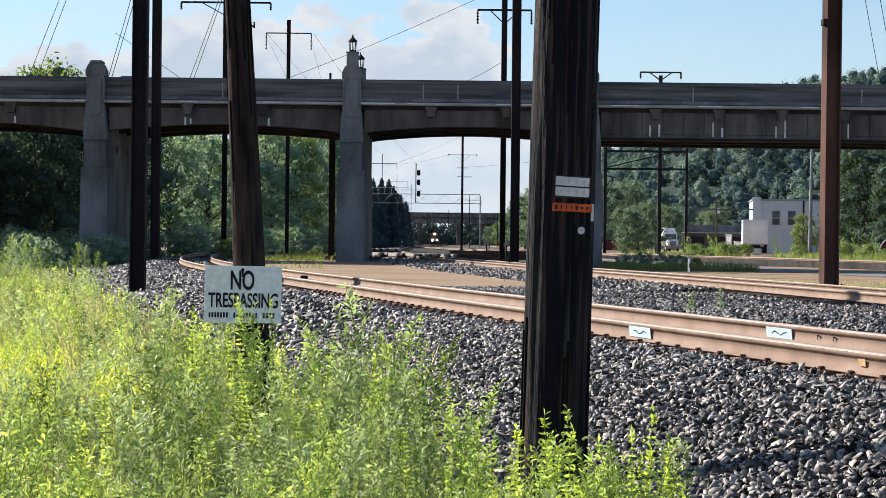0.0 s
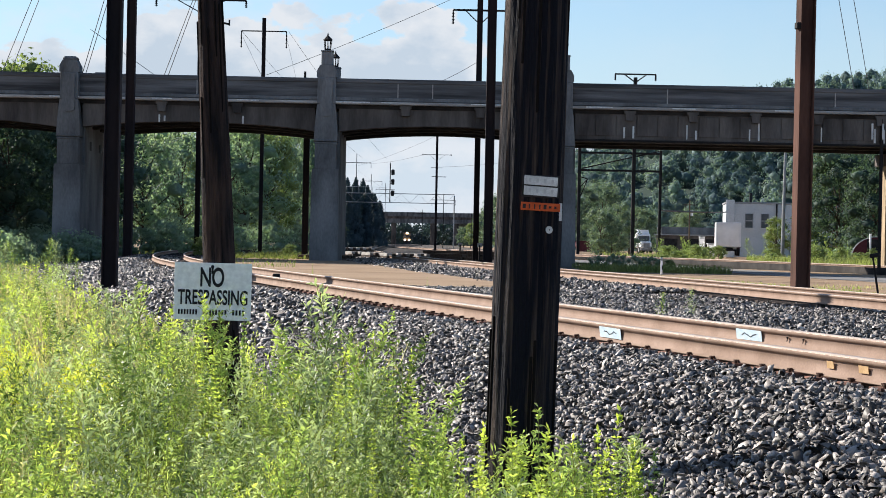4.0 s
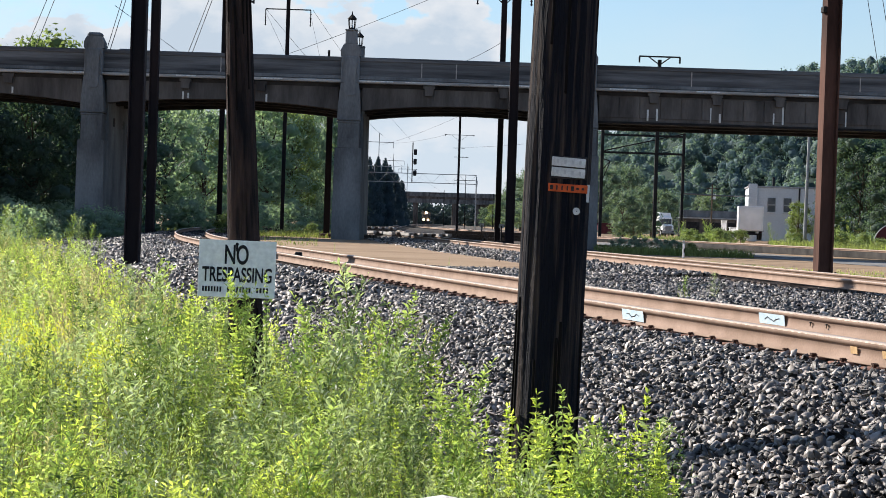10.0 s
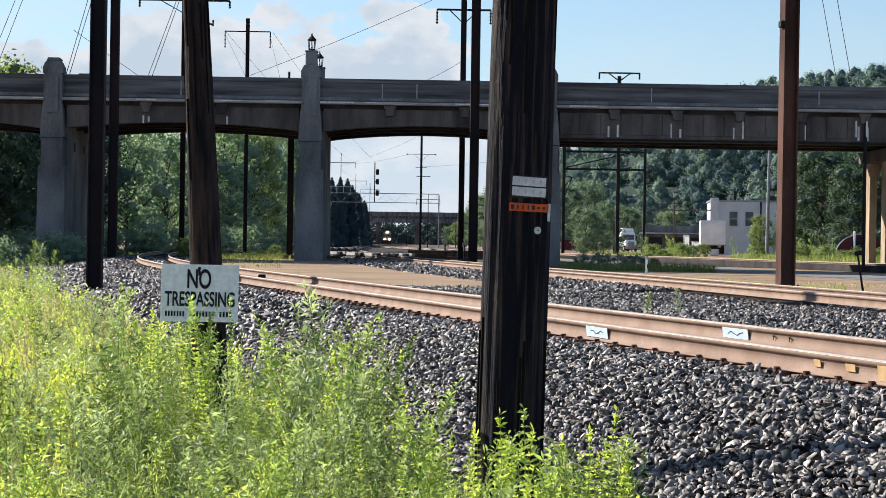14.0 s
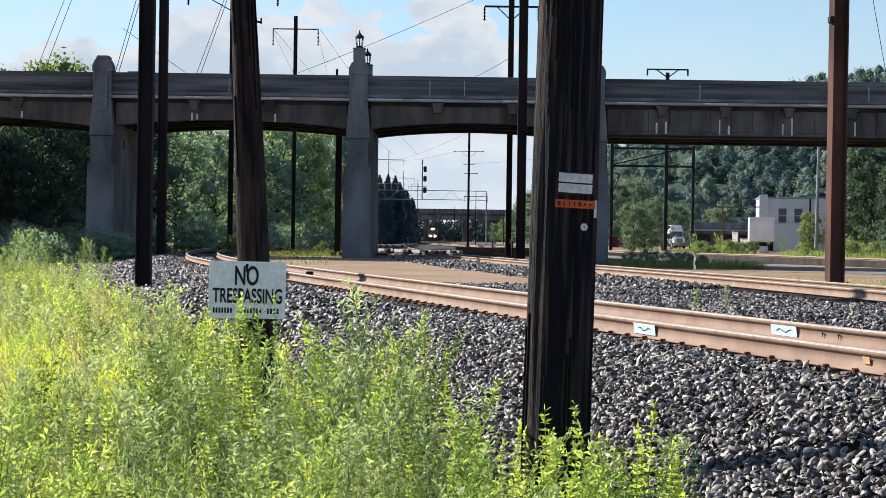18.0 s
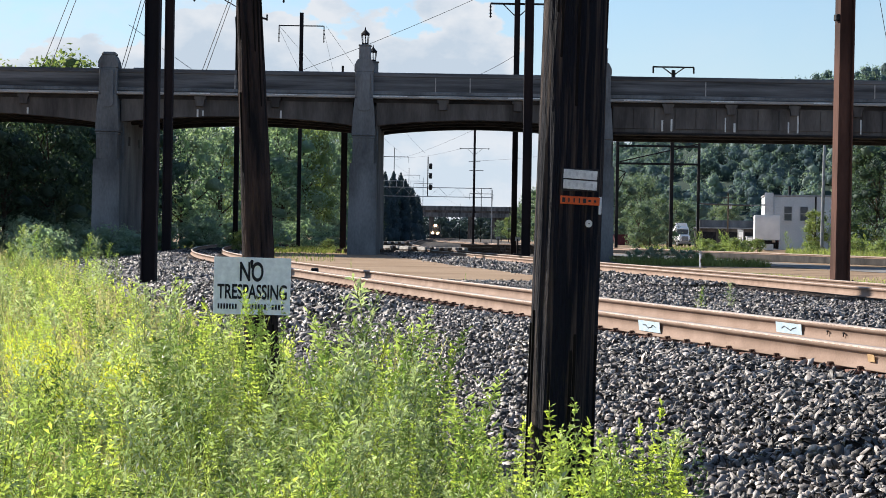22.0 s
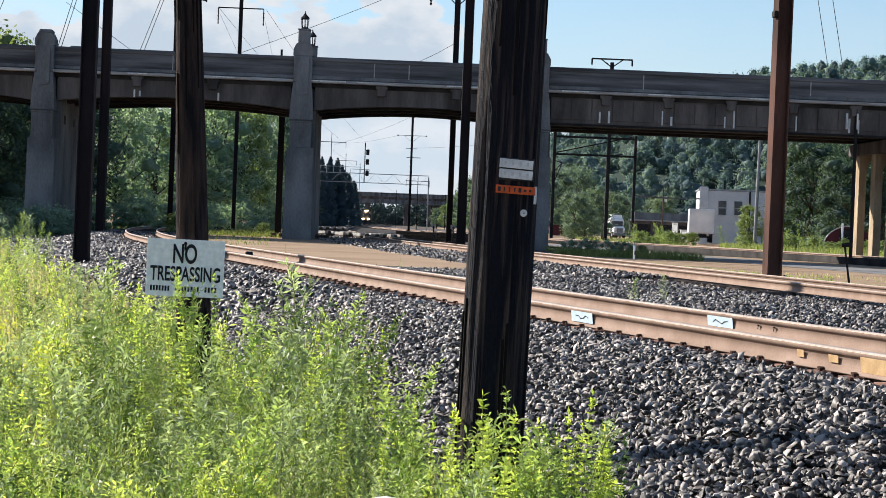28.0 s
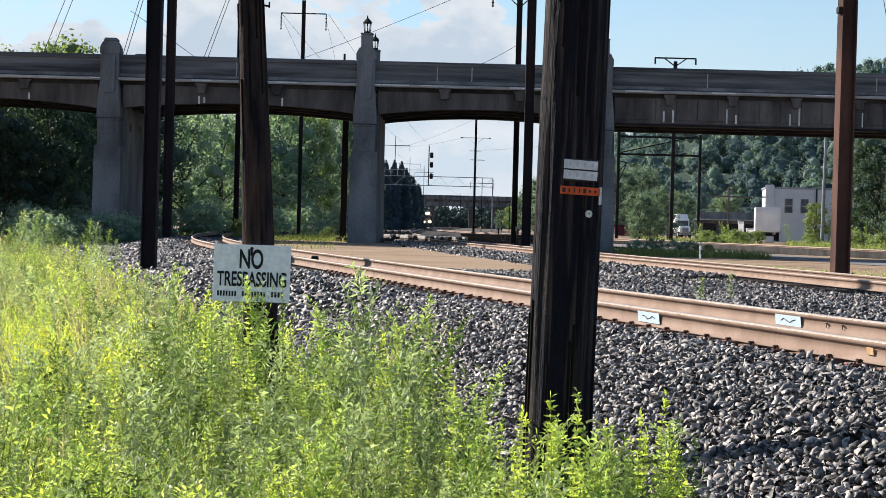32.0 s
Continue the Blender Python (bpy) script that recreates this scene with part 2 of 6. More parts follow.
# Darker copy of the tree leaf: shade of backlit crowns is in the colour.
M_LEAF_D = mat("backlit_tree_leaf", (0.042, 0.074, 0.068), (0.095, 0.132, 0.092), 0.30, 0.6, bump=0, rand="island", spread=0.3, through_light=0.35)
# Paler copy of the tree leaf: sunlight on lit crowns is in its colour.
M_LEAF_P = mat("sunlit_tree_leaf", (0.15, 0.20, 0.085), (0.26, 0.30, 0.125), 0.35, 0.6, bump=0, rand="island", spread=0.3, through_light=0.35)
# Blue-grey needles: haze over the far trees is mixed into the colour.
M_CONIFER = mat("hazed_conifer_needle", (0.030, 0.048, 0.062), (0.050, 0.075, 0.088), 0.35, 0.7, bump=0, rand="island", spread=0.25, through_light=0.15)
# Lightened and blued: the haze of distance is put into this colour.
M_HILL = mat("hazed_hill_woods", (0.095, 0.145, 0.170), (0.20, 0.255, 0.245), 0.07, 0.8, bump=0, rand="island", spread=0.2, through_light=0.4, lo=0.38, hi=0.66)
M_CREAM = mat("cream_concrete", (0.26, 0.20, 0.13), (0.44, 0.35, 0.24), 1.4, 0.9, bump=0.4, fine=10, stretch=(1, 1, 0.3), dist=0.01)
M_HILLG = mat("hill_ground", (0.025, 0.045, 0.04), (0.05, 0.07, 0.055), 0.02, 0.95, bump=0)
M_WEED = mat("weed_leaf", (0.18, 0.26, 0.082), (0.49, 0.55, 0.215), 1.9, 0.5, bump=0, spec=0.3, rand="island", spread=0.25, through_light=0.45, lo=0.40, hi=0.62)
# Brighter copy of the weed leaf: sunlight is put into its colour.
M_WEED_L = mat("sunlit_weed_leaf", (0.40, 0.47, 0.10), (0.60, 0.63, 0.20), 1.5, 0.5, bump=0, spec=0.3, rand="island", spread=0.25, through_light=0.5)
M_WEED_D = mat("dark_weed_leaf", (0.075, 0.125, 0.035), (0.18, 0.24, 0.08), 1.9, 0.5, bump=0, spec=0.3, rand="island", spread=0.3, through_light=0.35)
M_WEED_B = mat("weed_leaf_blue", (0.21, 0.26, 0.16), (0.48, 0.53, 0.35), 1.9, 0.5, bump=0, spec=0.3, rand="island", spread=0.25, through_light=0.42, lo=0.40, hi=0.60)
# Soil colour darkened to carry the shade between the weed stalks.
M_SOIL = mat("shaded_weed_soil", (0.030, 0.028, 0.016), (0.11, 0.095, 0.055), 2.5, 0.95, bump=0.8, fine=14, dist=0.03)
M_LIMESTONE = mat("limestone", (0.42, 0.41, 0.39), (0.66, 0.64, 0.60), 3.0, 0.9, bump=0.6, fine=9, dist=0.02)
M_FOXTAIL = mat("foxtail", (0.42, 0.42, 0.24), (0.60, 0.58, 0.38), 8.0, 0.7, bump=0.2, through_light=0.3)
M_STEM = mat("weed_stem", (0.16, 0.20, 0.05), (0.28, 0.27, 0.09), 2.0, 0.7, bump=0, rand="island", spread=0.3, through_light=0.2)
M_GRASS = mat("grass_blade", (0.26, 0.34, 0.07), (0.45, 0.50, 0.15), 1.0, 0.5, bump=0, spec=0.3, rand="island", spread=0.4, through_light=0.5)
M_STRAW = mat("straw", (0.30, 0.27, 0.16), (0.48, 0.43, 0.29), 1.0, 0.7, bump=0, rand="island", spread=0.35, through_light=0.4)
M_DULL = mat("dull_grass", (0.11, 0.15, 0.05), (0.22, 0.23, 0.09), 0.8, 0.6, bump=0, rand="island", spread=0.35, through_light=0.35)
M_YARDWEED = mat("yard_weed", (0.20, 0.25, 0.085), (0.34, 0.37, 0.15), 0.4, 0.6, bump=0, rand="island", spread=0.3, through_light=0.4)
M_FLOWER = mat("yellow_flower", (0.56, 0.55, 0.05), (0.70, 0.66, 0.09), 5.0, 0.6, bump=0, rand="island", spread=0.25, through_light=0.4)


# ---- building blocks ----
def mesh_of(name, verts, faces, material=None, smooth=False):
    """A mesh from arrays of corners and of equal-sided faces."""
    me = bpy.data.meshes.new(name)
    v, f = np.asarray(verts, np.float32).reshape(-1, 3), np.asarray(faces, np.int32)
    me.vertices.add(len(v))
    me.vertices.foreach_set("co", v.ravel())
    n, k = f.shape
    me.loops.add(n * k)
    me.loops.foreach_set("vertex_index", f.ravel())
    me.polygons.add(n)
    me.polygons.foreach_set("loop_start", np.arange(0, n * k, k, dtype=np.int32))
    me.polygons.foreach_set("loop_total", np.full(n, k, np.int32))
    if smooth:
        me.polygons.foreach_set("use_smooth", np.ones(n, bool))
    me.update(calc_edges=True)
    if material:
        me.materials.append(material)
    return me


def done(name, bm, material, smooth=False):
    me = bpy.data.meshes.new(name)
    bmesh.ops.recalc_face_normals(bm, faces=bm.faces)
    bm.to_mesh(me)
    bm.free()
    for p in me.polygons:
        p.use_smooth = smooth
    me.materials.append(material)
    return me


def part(name, bm, material, parent, label="", smooth=False, at=None):
    """Links a bmesh, or a finished mesh, as one mesh object under a thing."""
    me = done(name, bm, material, smooth) if isinstance(bm, bmesh.types.BMesh) else bm
    ob = new(name, me)
    ob.parent = parent
    if at is not None:
        ob.matrix_basis = at
    return tagged(ob, label)


def thing(name, m, label, category, group="", kind=""):
    ob = new(name)
    ob.empty_display_size = 0.2
    ob.matrix_basis = m
    return tagged(ob, label, category, group, kind)


def box(c, s, bm=None, bevel=0.0, turn=None):
    bm = bm or bmesh.new()
    r = bmesh.ops.create_cube(bm, size=1.0, matrix=Matrix.Translation(c) @ (turn or Matrix()) @ Matrix.Diagonal((*s, 1)))
    if bevel:
        edges = list({e for v in r["verts"] for e in v.link_edges})
        bmesh.ops.bevel(bm, geom=edges, offset=bevel, segments=1, affect="EDGES")
    return bm


def rod(a, b, r1, r2=None, sides=8, bm=None):
    bm = bm or bmesh.new()
    a, b = Vector(a), Vector(b)
    m = Matrix.Translation((a + b) / 2) @ (b - a).to_track_quat("Z", "Y").to_matrix().to_4x4()
    bmesh.ops.create_cone(bm, cap_ends=True, segments=sides, radius1=r1, radius2=r1 if r2 is None else r2, depth=(b - a).length, matrix=m)
    return bm


def prism(outline, y0, y1, bm=None):
    """An outline in x and z, drawn out from y0 to y1."""
    bm = bm or bmesh.new()
    a = [bm.verts.new((x, y0, z)) for x, z in outline]
    b = [bm.verts.new((x, y1, z)) for x, z in outline]
    n = len(outline)
    bm.faces.new(a)
    bm.faces.new(b[::-1])
    for i in range(n):
        bm.faces.new((a[i], b[i], b[(i + 1) % n], a[(i + 1) % n]))
    return bm


def sweep(path, profile, name, material, smooth=False, closed=True):
    """A profile of (side, up) drawn along a path of points that lies about level."""
    if not closed:
        profile = profile[::-1]
    p = np.asarray(path, float)
    d = np.gradient(p, axis=0)
    side = np.stack([d[:, 1], -d[:, 0], 0 * d[:, 0]], 1)
    side /= np.linalg.norm(side, axis=1)[:, None]
    k, n = len(profile), len(p)
    v = np.concatenate([p + side * u + np.array([0, 0, w]) for u, w in profile]).reshape(k, n, 3)
    idx = np.arange(k * n).reshape(k, n)
    f = []
    for j in range(k if closed else k - 1):
        a, b = idx[j], idx[(j + 1) % k]
        f.append(np.stack([a[:-1], a[1:], b[1:], b[:-1]], 1))
    return mesh_of(name, v, np.concatenate(f), material, smooth)


def wire_mesh(name, points, r, material, sides=5):
    """A thin round cable along points in any direction."""
    p = np.array([q[:] for q in points], float)
    d = np.gradient(p, axis=0)
    d /= np.linalg.norm(d, axis=1)[:, None]
    u = np.cross(d, (0.31, 0.2, 0.93))
    u /= np.linalg.norm(u, axis=1)[:, None]
    w = np.cross(d, u)
    a = np.arange(sides) * 2 * math.pi / sides
    v = p[:, None] + r * (np.cos(a)[None, :, None] * u[:, None] + np.sin(a)[None, :, None] * w[:, None])
    idx = np.arange(len(p) * sides).reshape(len(p), sides)
    nxt = np.roll(idx, -1, 1)
    f = np.stack([idx[:-1], nxt[:-1], nxt[1:], idx[1:]], -1).reshape(-1, 4)
    return mesh_of(name, v, f, material, True)


def sag(a, b, drop, n=12):
    a, b = Vector(a), Vector(b)
    return [a.lerp(b, i / n) - Vector((0, 0, 4 * drop * (i / n) * (1 - i / n))) for i in range(n + 1)]


def glide(points):
    """x as a smooth function of y through the given (x, y) points."""
    px, py = np.array(points, float).T
    slope = np.gradient(px, py)

    def at(y):
        y = np.clip(np.asarray(y, float), py[0], py[-1])
        i = np.clip(np.searchsorted(py, y) - 1, 0, len(py) - 2)
        h = py[i + 1] - py[i]
        t = (y - py[i]) / h
        return ((2 * t**3 - 3 * t**2 + 1) * px[i] + (t**3 - 2 * t**2 + t) * h * slope[i]
                + (-2 * t**3 + 3 * t**2) * px[i + 1] + (t**3 - t**2) * h * slope[i + 1])
    return at


def text_mesh(body, height, width, material, depth=0.004):
    """Raised letters in the built-in font, scaled to a width and a height, in x and z, centred."""
    cu = bpy.data.curves.new("lettering", "FONT")
    cu.body, cu.size, cu.extrude, cu.offset = body, 1.0, 0.01, 0.02
    ob = bpy.data.objects.new("lettering", cu)
    scene.collection.objects.link(ob)
    me = bpy.data.meshes.new_from_object(ob.evaluated_get(bpy.context.evaluated_depsgraph_get()))
    bpy.data.objects.remove(ob)
    co = np.array([v.co[:] for v in me.vertices])
    lo, hi = co.min(0), co.max(0)
    co = (co - (lo + hi) / 2) / (hi - lo)
    out = np.stack([co[:, 0] * width, -co[:, 2] * depth, co[:, 1] * height], 1)
    me.vertices.foreach_set("co", out.astype(np.float32).ravel())
    me.materials.clear()
    me.materials.append(material)
    me.update()
    return me


# ---- plan of the tracks: near rail of each, as x over y ----
near_rail = glide([(6.1, 4.0), (4.4, 11.4), (3.53, 14.82), (1.75, 21.82), (-1.04, 33.28), (-3.95, 45.5), (-10.3, 75), (-14.3, 103), (-17.2, 140), (-18.8, 200), (-19.0, 320)])
main_rail = glide([(11.4, 8), (10.3, 16), (8.11, 34.1), (4.75, 60), (3.1, 72), (1.2, 88), (-0.2, 100), (-3.35, 140), (-5.8, 187), (-7.6, 300), (-8.6, 420), (-8.6, 560), (-4.95, 900), (-3.9, 1000)])
yard_rail = glide([(33.0, 70), (26.5, 111), (20, 150), (9, 210), (-0.5, 300), (-4.5, 400), (-3.5, 560), (0.5, 900)])
GAUGE = 1.51


def offset_path(f, ys, off, z=0.0):
    """Points that run beside a track's near rail, off metres to its far side."""
    ys = np.asarray(ys, float)
    x = f(ys)
    s = (f(ys + 0.2) - f(ys - 0.2)) / 0.4
    k = 1 / np.sqrt(1 + s * s)
    return np.stack([x + off * k, ys - off * s * k, np.full_like(ys, z)], 1)


def soft_step(a, b, x):
    t = np.clip((np.asarray(x, float) - a) / (b - a), 0, 1)
    return t * t * (3 - 2 * t)


def side_of_near(x, y):
    """Metres from the middle of the near track; less than nothing on the camera's side."""
    return (x - near_rail(y)) * 0.97 - 0.72


def ground_z(x, y):
    x, y = np.asarray(x, float), np.asarray(y, float)
    d = side_of_near(x, np.clip(y, 4, 320))
    toe = 5.0 + 1.5 * soft_step(16, 42, y)
    drop = 0.55 - 0.2 * soft_step(20, 45, y)
    z = -0.46 - drop * soft_step(-1.9, -toe, d)
    z = z + 0.18 * soft_step(2, 3.5, d) * soft_step(30, 50, y) * (1 - soft_step(110, 150, y))
    r = x - main_rail(np.clip(y, 8, 900))
    z = z - 0.2 * soft_step(4, 10, r) * (1 - soft_step(200, 260, y))
    wild = 0.04 * np.sin(x * 1.3 + 0.4 * y) * np.sin(y * 0.9 - 0.3 * x)
    return z + wild * soft_step(-3.2, -5, d)


# ---- ground ----
def build_ground():
    ys = np.unique(np.concatenate([np.linspace(-40, 4, 12), np.linspace(4, 60, 113), np.geomspace(60, 4500, 60)]))
    xs = np.unique(np.concatenate([-np.geomspace(40, 3500, 18), np.linspace(-40, 44, 169), np.geomspace(44, 3500, 18)]))
    gx, gy = np.meshgrid(xs, ys)
    gz = ground_z(gx, gy)
    n, m = gx.shape
    idx = np.arange(n * m).reshape(n, m)
    f = np.stack([idx[:-1, :-1], idx[:-1, 1:], idx[1:, 1:], idx[1:, :-1]], -1).reshape(-1, 4)
    ob = new("ground", mesh_of("ground", np.stack([gx, gy, gz], -1), f, M_GROUND, True))
    tagged(ob, "dry tan earth with thin burnt grass", "ground", kind="structure")


build_ground()


# ---- ballast ----
def bed_edges(ys):
    """Left and right rim of the near track's ballast, as metres from the track's middle."""
    left = -(7.4 - 0.6 * soft_step(16, 42, ys))
    wide = main_rail(ys) - near_rail(ys) + 3.6
    right = 2.0 + (wide - 2.0) * (1 - soft_step(44, 50, ys))
    return left, right


def bed_z(d, ys):
    left, _ = bed_edges(ys)
    low = 0.70 - 0.28 * soft_step(20, 45, ys)
    return -0.205 - 0.05 * soft_step(-1.55, -1.25, d) * (1 - soft_step(1.25, 1.55, d)) - low * soft_step(-1.45, -4.5 - 0.6 * soft_step(20, 45, ys), d) - 0.07 * soft_step(1.4, 2.2, d)


def build_ballast():
    ys = np.concatenate([np.arange(5, 60, 0.5), np.arange(60, 320, 4.0)])
    left, right = bed_edges(ys)
    cols = np.linspace(0, 1, 24)
    d = left[:, None] + (right - left)[:, None] * cols
    y2 = np.repeat(ys[:, None], len(cols), 1)
    x = near_rail(y2) + (d + 0.72) / 0.97
    z = bed_z(d, y2)
    z[:, 0] -= 0.25
    z[:, -1] -= 0.25
    idx = np.arange(x.size).reshape(x.shape)
    f = np.stack([idx[:-1, :-1], idx[:-1, 1:], idx[1:, 1:], idx[1:, :-1]], -1).reshape(-1, 4)
    tagged(new("ballast_bed", mesh_of("ballast_bed", np.stack([x, y2, z], -1), f, M_BED, True)), "crushed-stone bank under the near track, near-black with the gaps' shade in its colour", "ballast", kind="structure")
    ys = np.concatenate([np.arange(44, 120, 1.5), np.arange(120, 900, 10.0)])
    path = offset_path(main_rail, ys, 0.72, 0)
    tagged(new("ballast_bed", sweep(path, [(-4.6, -0.5), (-3.6, -0.28), (-1.9, -0.21), (2.0, -0.21), (3.3, -0.5)], "ballast_bed", M_BED, True, False)), "crushed-stone bed under the main track, near-black with the gaps' shade in its colour", "ballast", kind="structure")
    ys = np.concatenate([np.arange(72, 300, 3.0), np.arange(300, 900, 12.0)])
    path = offset_path(yard_rail, ys, 0.72, 0)
    tagged(new("ballast_bed", sweep(path, [(-1.5, -0.45), (-1.5, -0.2), (2.0, -0.2), (3.3, -0.6)], "ballast_bed", M_BED, True, False)), "low dark-faced bank under the yard track", "ballast", kind="structure")


build_ballast()
junction_path = np.array(offset_path(main_rail, np.arange(86, 330, 4.0), 7.5, 0))
junction_path[:, 2] -= 0.30 * np.clip((102 - junction_path[:, 1]) / 14, 0, 1)
tagged(new("ballast_bed", sweep(junction_path, [(-6.5, -0.27), (-5, -0.24), (0, -0.27), (3, -0.46), (8, -0.56)], "ballast_bed", M_YARDBED, True, False)), "dark cindery ground of the junction", "ballast", kind="structure")
tagged(new("ballast_bed", sweep(offset_path(main_rail, np.arange(330, 950, 10.0), 1.5, 0), [(-16, -0.36), (22, -0.36)], "ballast_bed", M_YARDBED, False, False)), "dark cindery ground along the far tracks", "ballast", kind="structure")


def stones(name, pts, size, label, seed):
    """Angular stones as one mesh: each a box with its corners knocked about."""
    rng = np.random.default_rng(seed)
    n = len(pts)
    tips = np.array([(-1, -1, -1), (1, -1, -1), (1, 1, -1), (-1, 1, -1), (-0.75, -0.7, 1), (0.75, -0.7, 1), (0.75, 0.7, 1), (-0.75, 0.7, 1)], float) * 0.8
    v = tips[None] + rng.uniform(-0.45, 0.45, (n, 8, 3)) * [1, 1, 0.6]
    v *= rng.uniform([1.0, 0.5, 0.36], [2.0, 0.9, 0.70], (n, 1, 3)) * (np.asarray(size)[:, None, None] / 2)
    a, b, e = rng.uniform(0, 2 * np.pi, n), rng.normal(0, 0.65, n), rng.normal(0, 0.65, n)
    c, s = np.cos(b)[:, None], np.sin(b)[:, None]
    x, z = v[..., 0] * c - v[..., 2] * s, v[..., 0] * s + v[..., 2] * c
    c, s = np.cos(e)[:, None], np.sin(e)[:, None]
    y, z = v[..., 1] * c - z * s, v[..., 1] * s + z * c
    c, s = np.cos(a)[:, None], np.sin(a)[:, None]
    v = np.stack([x * c - y * s, x * s + y * c, z], -1) + pts[:, None]
    q = np.array([(4, 5, 6, 7), (0, 1, 5, 4), (1, 2, 6, 5), (2, 3, 7, 6), (3, 0, 4, 7)])
    f = (q[None] + 8 * np.arange(n)[:, None, None]).reshape(-1, 4)
    tagged(new(name, mesh_of(name, v, f, M_STONE)), label, "gravel", kind="stuff")


def scatter_stones():
    rng = np.random.default_rng(4)

    def field(n, y0, y1, d0, d1, size, label, seed, power=1.0, over=0.02):
        y = y0 + (y1 - y0) * rng.random(n) ** power
        left, right = bed_edges(y)
        lo, hi = np.maximum(left, d0), np.minimum(right, d1)
        d = lo + (hi - lo) * rng.random(n)
        x = near_rail(y) + (d + 0.72) / 0.97
        sz = size * np.clip(rng.lognormal(0, 0.25, n), 0.5, 1.6)
        keep = (x / y < 0.29) & (x / y > -0.258) & ~((np.abs(np.abs(d) - 0.72) < 0.12)) & ((np.abs(d) > 1.25) | (rng.random(n) < 0.5))
        z = bed_z(d, y) + over * rng.random(n)
        stones("ballast_stones", np.stack([x, y, z], -1)[keep], sz[keep], label, seed)

    field(64000, 9.5, 26, -5.4, -0.95, 0.044, "loose grey and black crushed stones on the bank", 1, over=0.07)
    field(14000, 17.0, 34, -1.1, 3.2, 0.042, "crushed grey stones between the rails", 2)
    field(24000, 22.0, 47, 1.0, 14, 0.054, "crushed grey stones between two tracks", 3, over=0.03)
    field(13000, 25.0, 62, -6.2, -1.0, 0.080, "crushed stones along the curving track", 5, over=0.03)
    field(9000, 60.0, 110, -6.4, 1.9, 0.10, "crushed stones further along the track", 6, over=0.03)
    n = 11000
    y = 44 + 80 * rng.random(n) ** 1.3
    off = rng.uniform(-4.9, 2.2, n)
    x = main_rail(y) + off + 0.72
    keep = ~((np.abs(np.abs(off) - 0.72) < 0.12)) & (x / y < 0.29) & (x / y > -0.25)
    z = np.interp(off, [-4.6, -3.6, -1.9, 2.2], [-0.5, -0.28, -0.2, -0.2]) + 0.03 * rng.random(n)
    stones("ballast_stones", np.stack([x, y, z], -1)[keep], (0.064 * rng.lognormal(0, 0.25, n) * (0.75 + y / 120))[keep], "crushed stones beside the main track", 7)


scatter_stones()

# ---- tracks ----
RAIL_SIDE = [(-0.076, -0.186), (0.076, -0.186), (0.076, -0.174), (0.014, -0.158), (0.009, -0.050), (0.039, -0.043), (0.041, -0.008), (0.030, -0.001), (-0.030, -0.001), (-0.041, -0.008), (-0.039, -0.043), (-0.009, -0.050), (-0.014, -0.158), (-0.076, -0.174)]
RAIL_TOP = [(-0.0425, -0.012), (-0.033, 0.002), (0.033, 0.002), (0.0425, -0.012)]


def rail(track, f, ys, off, z):
    path = offset_path(f, ys, off, z)
    ob = part("rail", sweep(path, RAIL_SIDE, "rail", M_RAILSIDE), None, track, "rust-tan steel rail with a polished head")
    part("rail_head", sweep(path, RAIL_TOP, "rail_head", M_RAILTOP, False, False), None, ob, "bright worn running surface")


def heading(f, y):
    return math.degrees(math.atan2(-(f(y + 0.2) - f(y - 0.2)), 0.4))


def build_track(f, ys, ties, label, far_z=0.0, detail=True):
    track = thing("railway_track", Matrix(), label, "track", kind="structure")
    rail(track, f, ys, 0.0, 0.0)
    rail(track, f, ys, GAUGE, far_z)
    rng = random.Random(7)
    tie = done("tie", box((0, 0, 0), (2.6, 0.23, 0.17), None, 0.012), M_TIE)
    plate = done("tie_plate", box((0, 0, 0), (0.40, 0.20, 0.022), None, 0.004), M_PLATE)
    bm = bmesh.new()
    box((0, 0, 0.006), (0.022, 0.022, 0.030), bm)
    box((0.006, 0, 0.024), (0.042, 0.034, 0.014), bm)
    spike = done("spike", bm, M_SPIKE)
    for y in ties:
        x0, y0, _ = offset_path(f, [y], GAUGE / 2)[0]
        if abs(x0 / y0) > 0.36:
            continue
        a = heading(f, float(y)) + rng.uniform(-0.8, 0.8)
        m = pose(x0 + rng.uniform(-0.05, 0.05), y0, -0.297 + rng.uniform(-0.006, 0.004), 0, 0, a)
        part("tie", tie, None, track, at=m)
        if detail and y < 40:
            for off in (0.0, GAUGE):
                px, py, _ = offset_path(f, [y], off)[0]
                part("tie_plate", plate, None, track, at=pose(px, py, -0.199, 0, 0, a))
                if off == 0.0:
                    c, s = math.cos(radians(a)), math.sin(radians(a))
                    for ux, uy in ((-0.098, 0.045), (-0.14, -0.05)):
                        part("spike", spike, None, track, at=pose(px + ux * c - uy * s, py + ux * s + uy * c, -0.19, 0, 0, a))
    return track


near_track = build_track(near_rail, np.concatenate([np.arange(5, 60, 1.0), np.arange(60, 320, 2.5)]), np.arange(12.0, 90, 0.53), "rusty curving railway track on dark ballast", far_z=0.006)
build_track(main_rail, np.concatenate([np.arange(12, 120, 1.5), np.arange(120, 980, 5)]), np.arange(36, 150, 0.62), "rusty main railway track running under the bridge", detail=False)
build_track(yard_rail, np.concatenate([np.arange(72, 300, 3), np.arange(300, 900, 10)]), np.arange(110, 220, 1.24), "pale yard track on a low bank", detail=False)


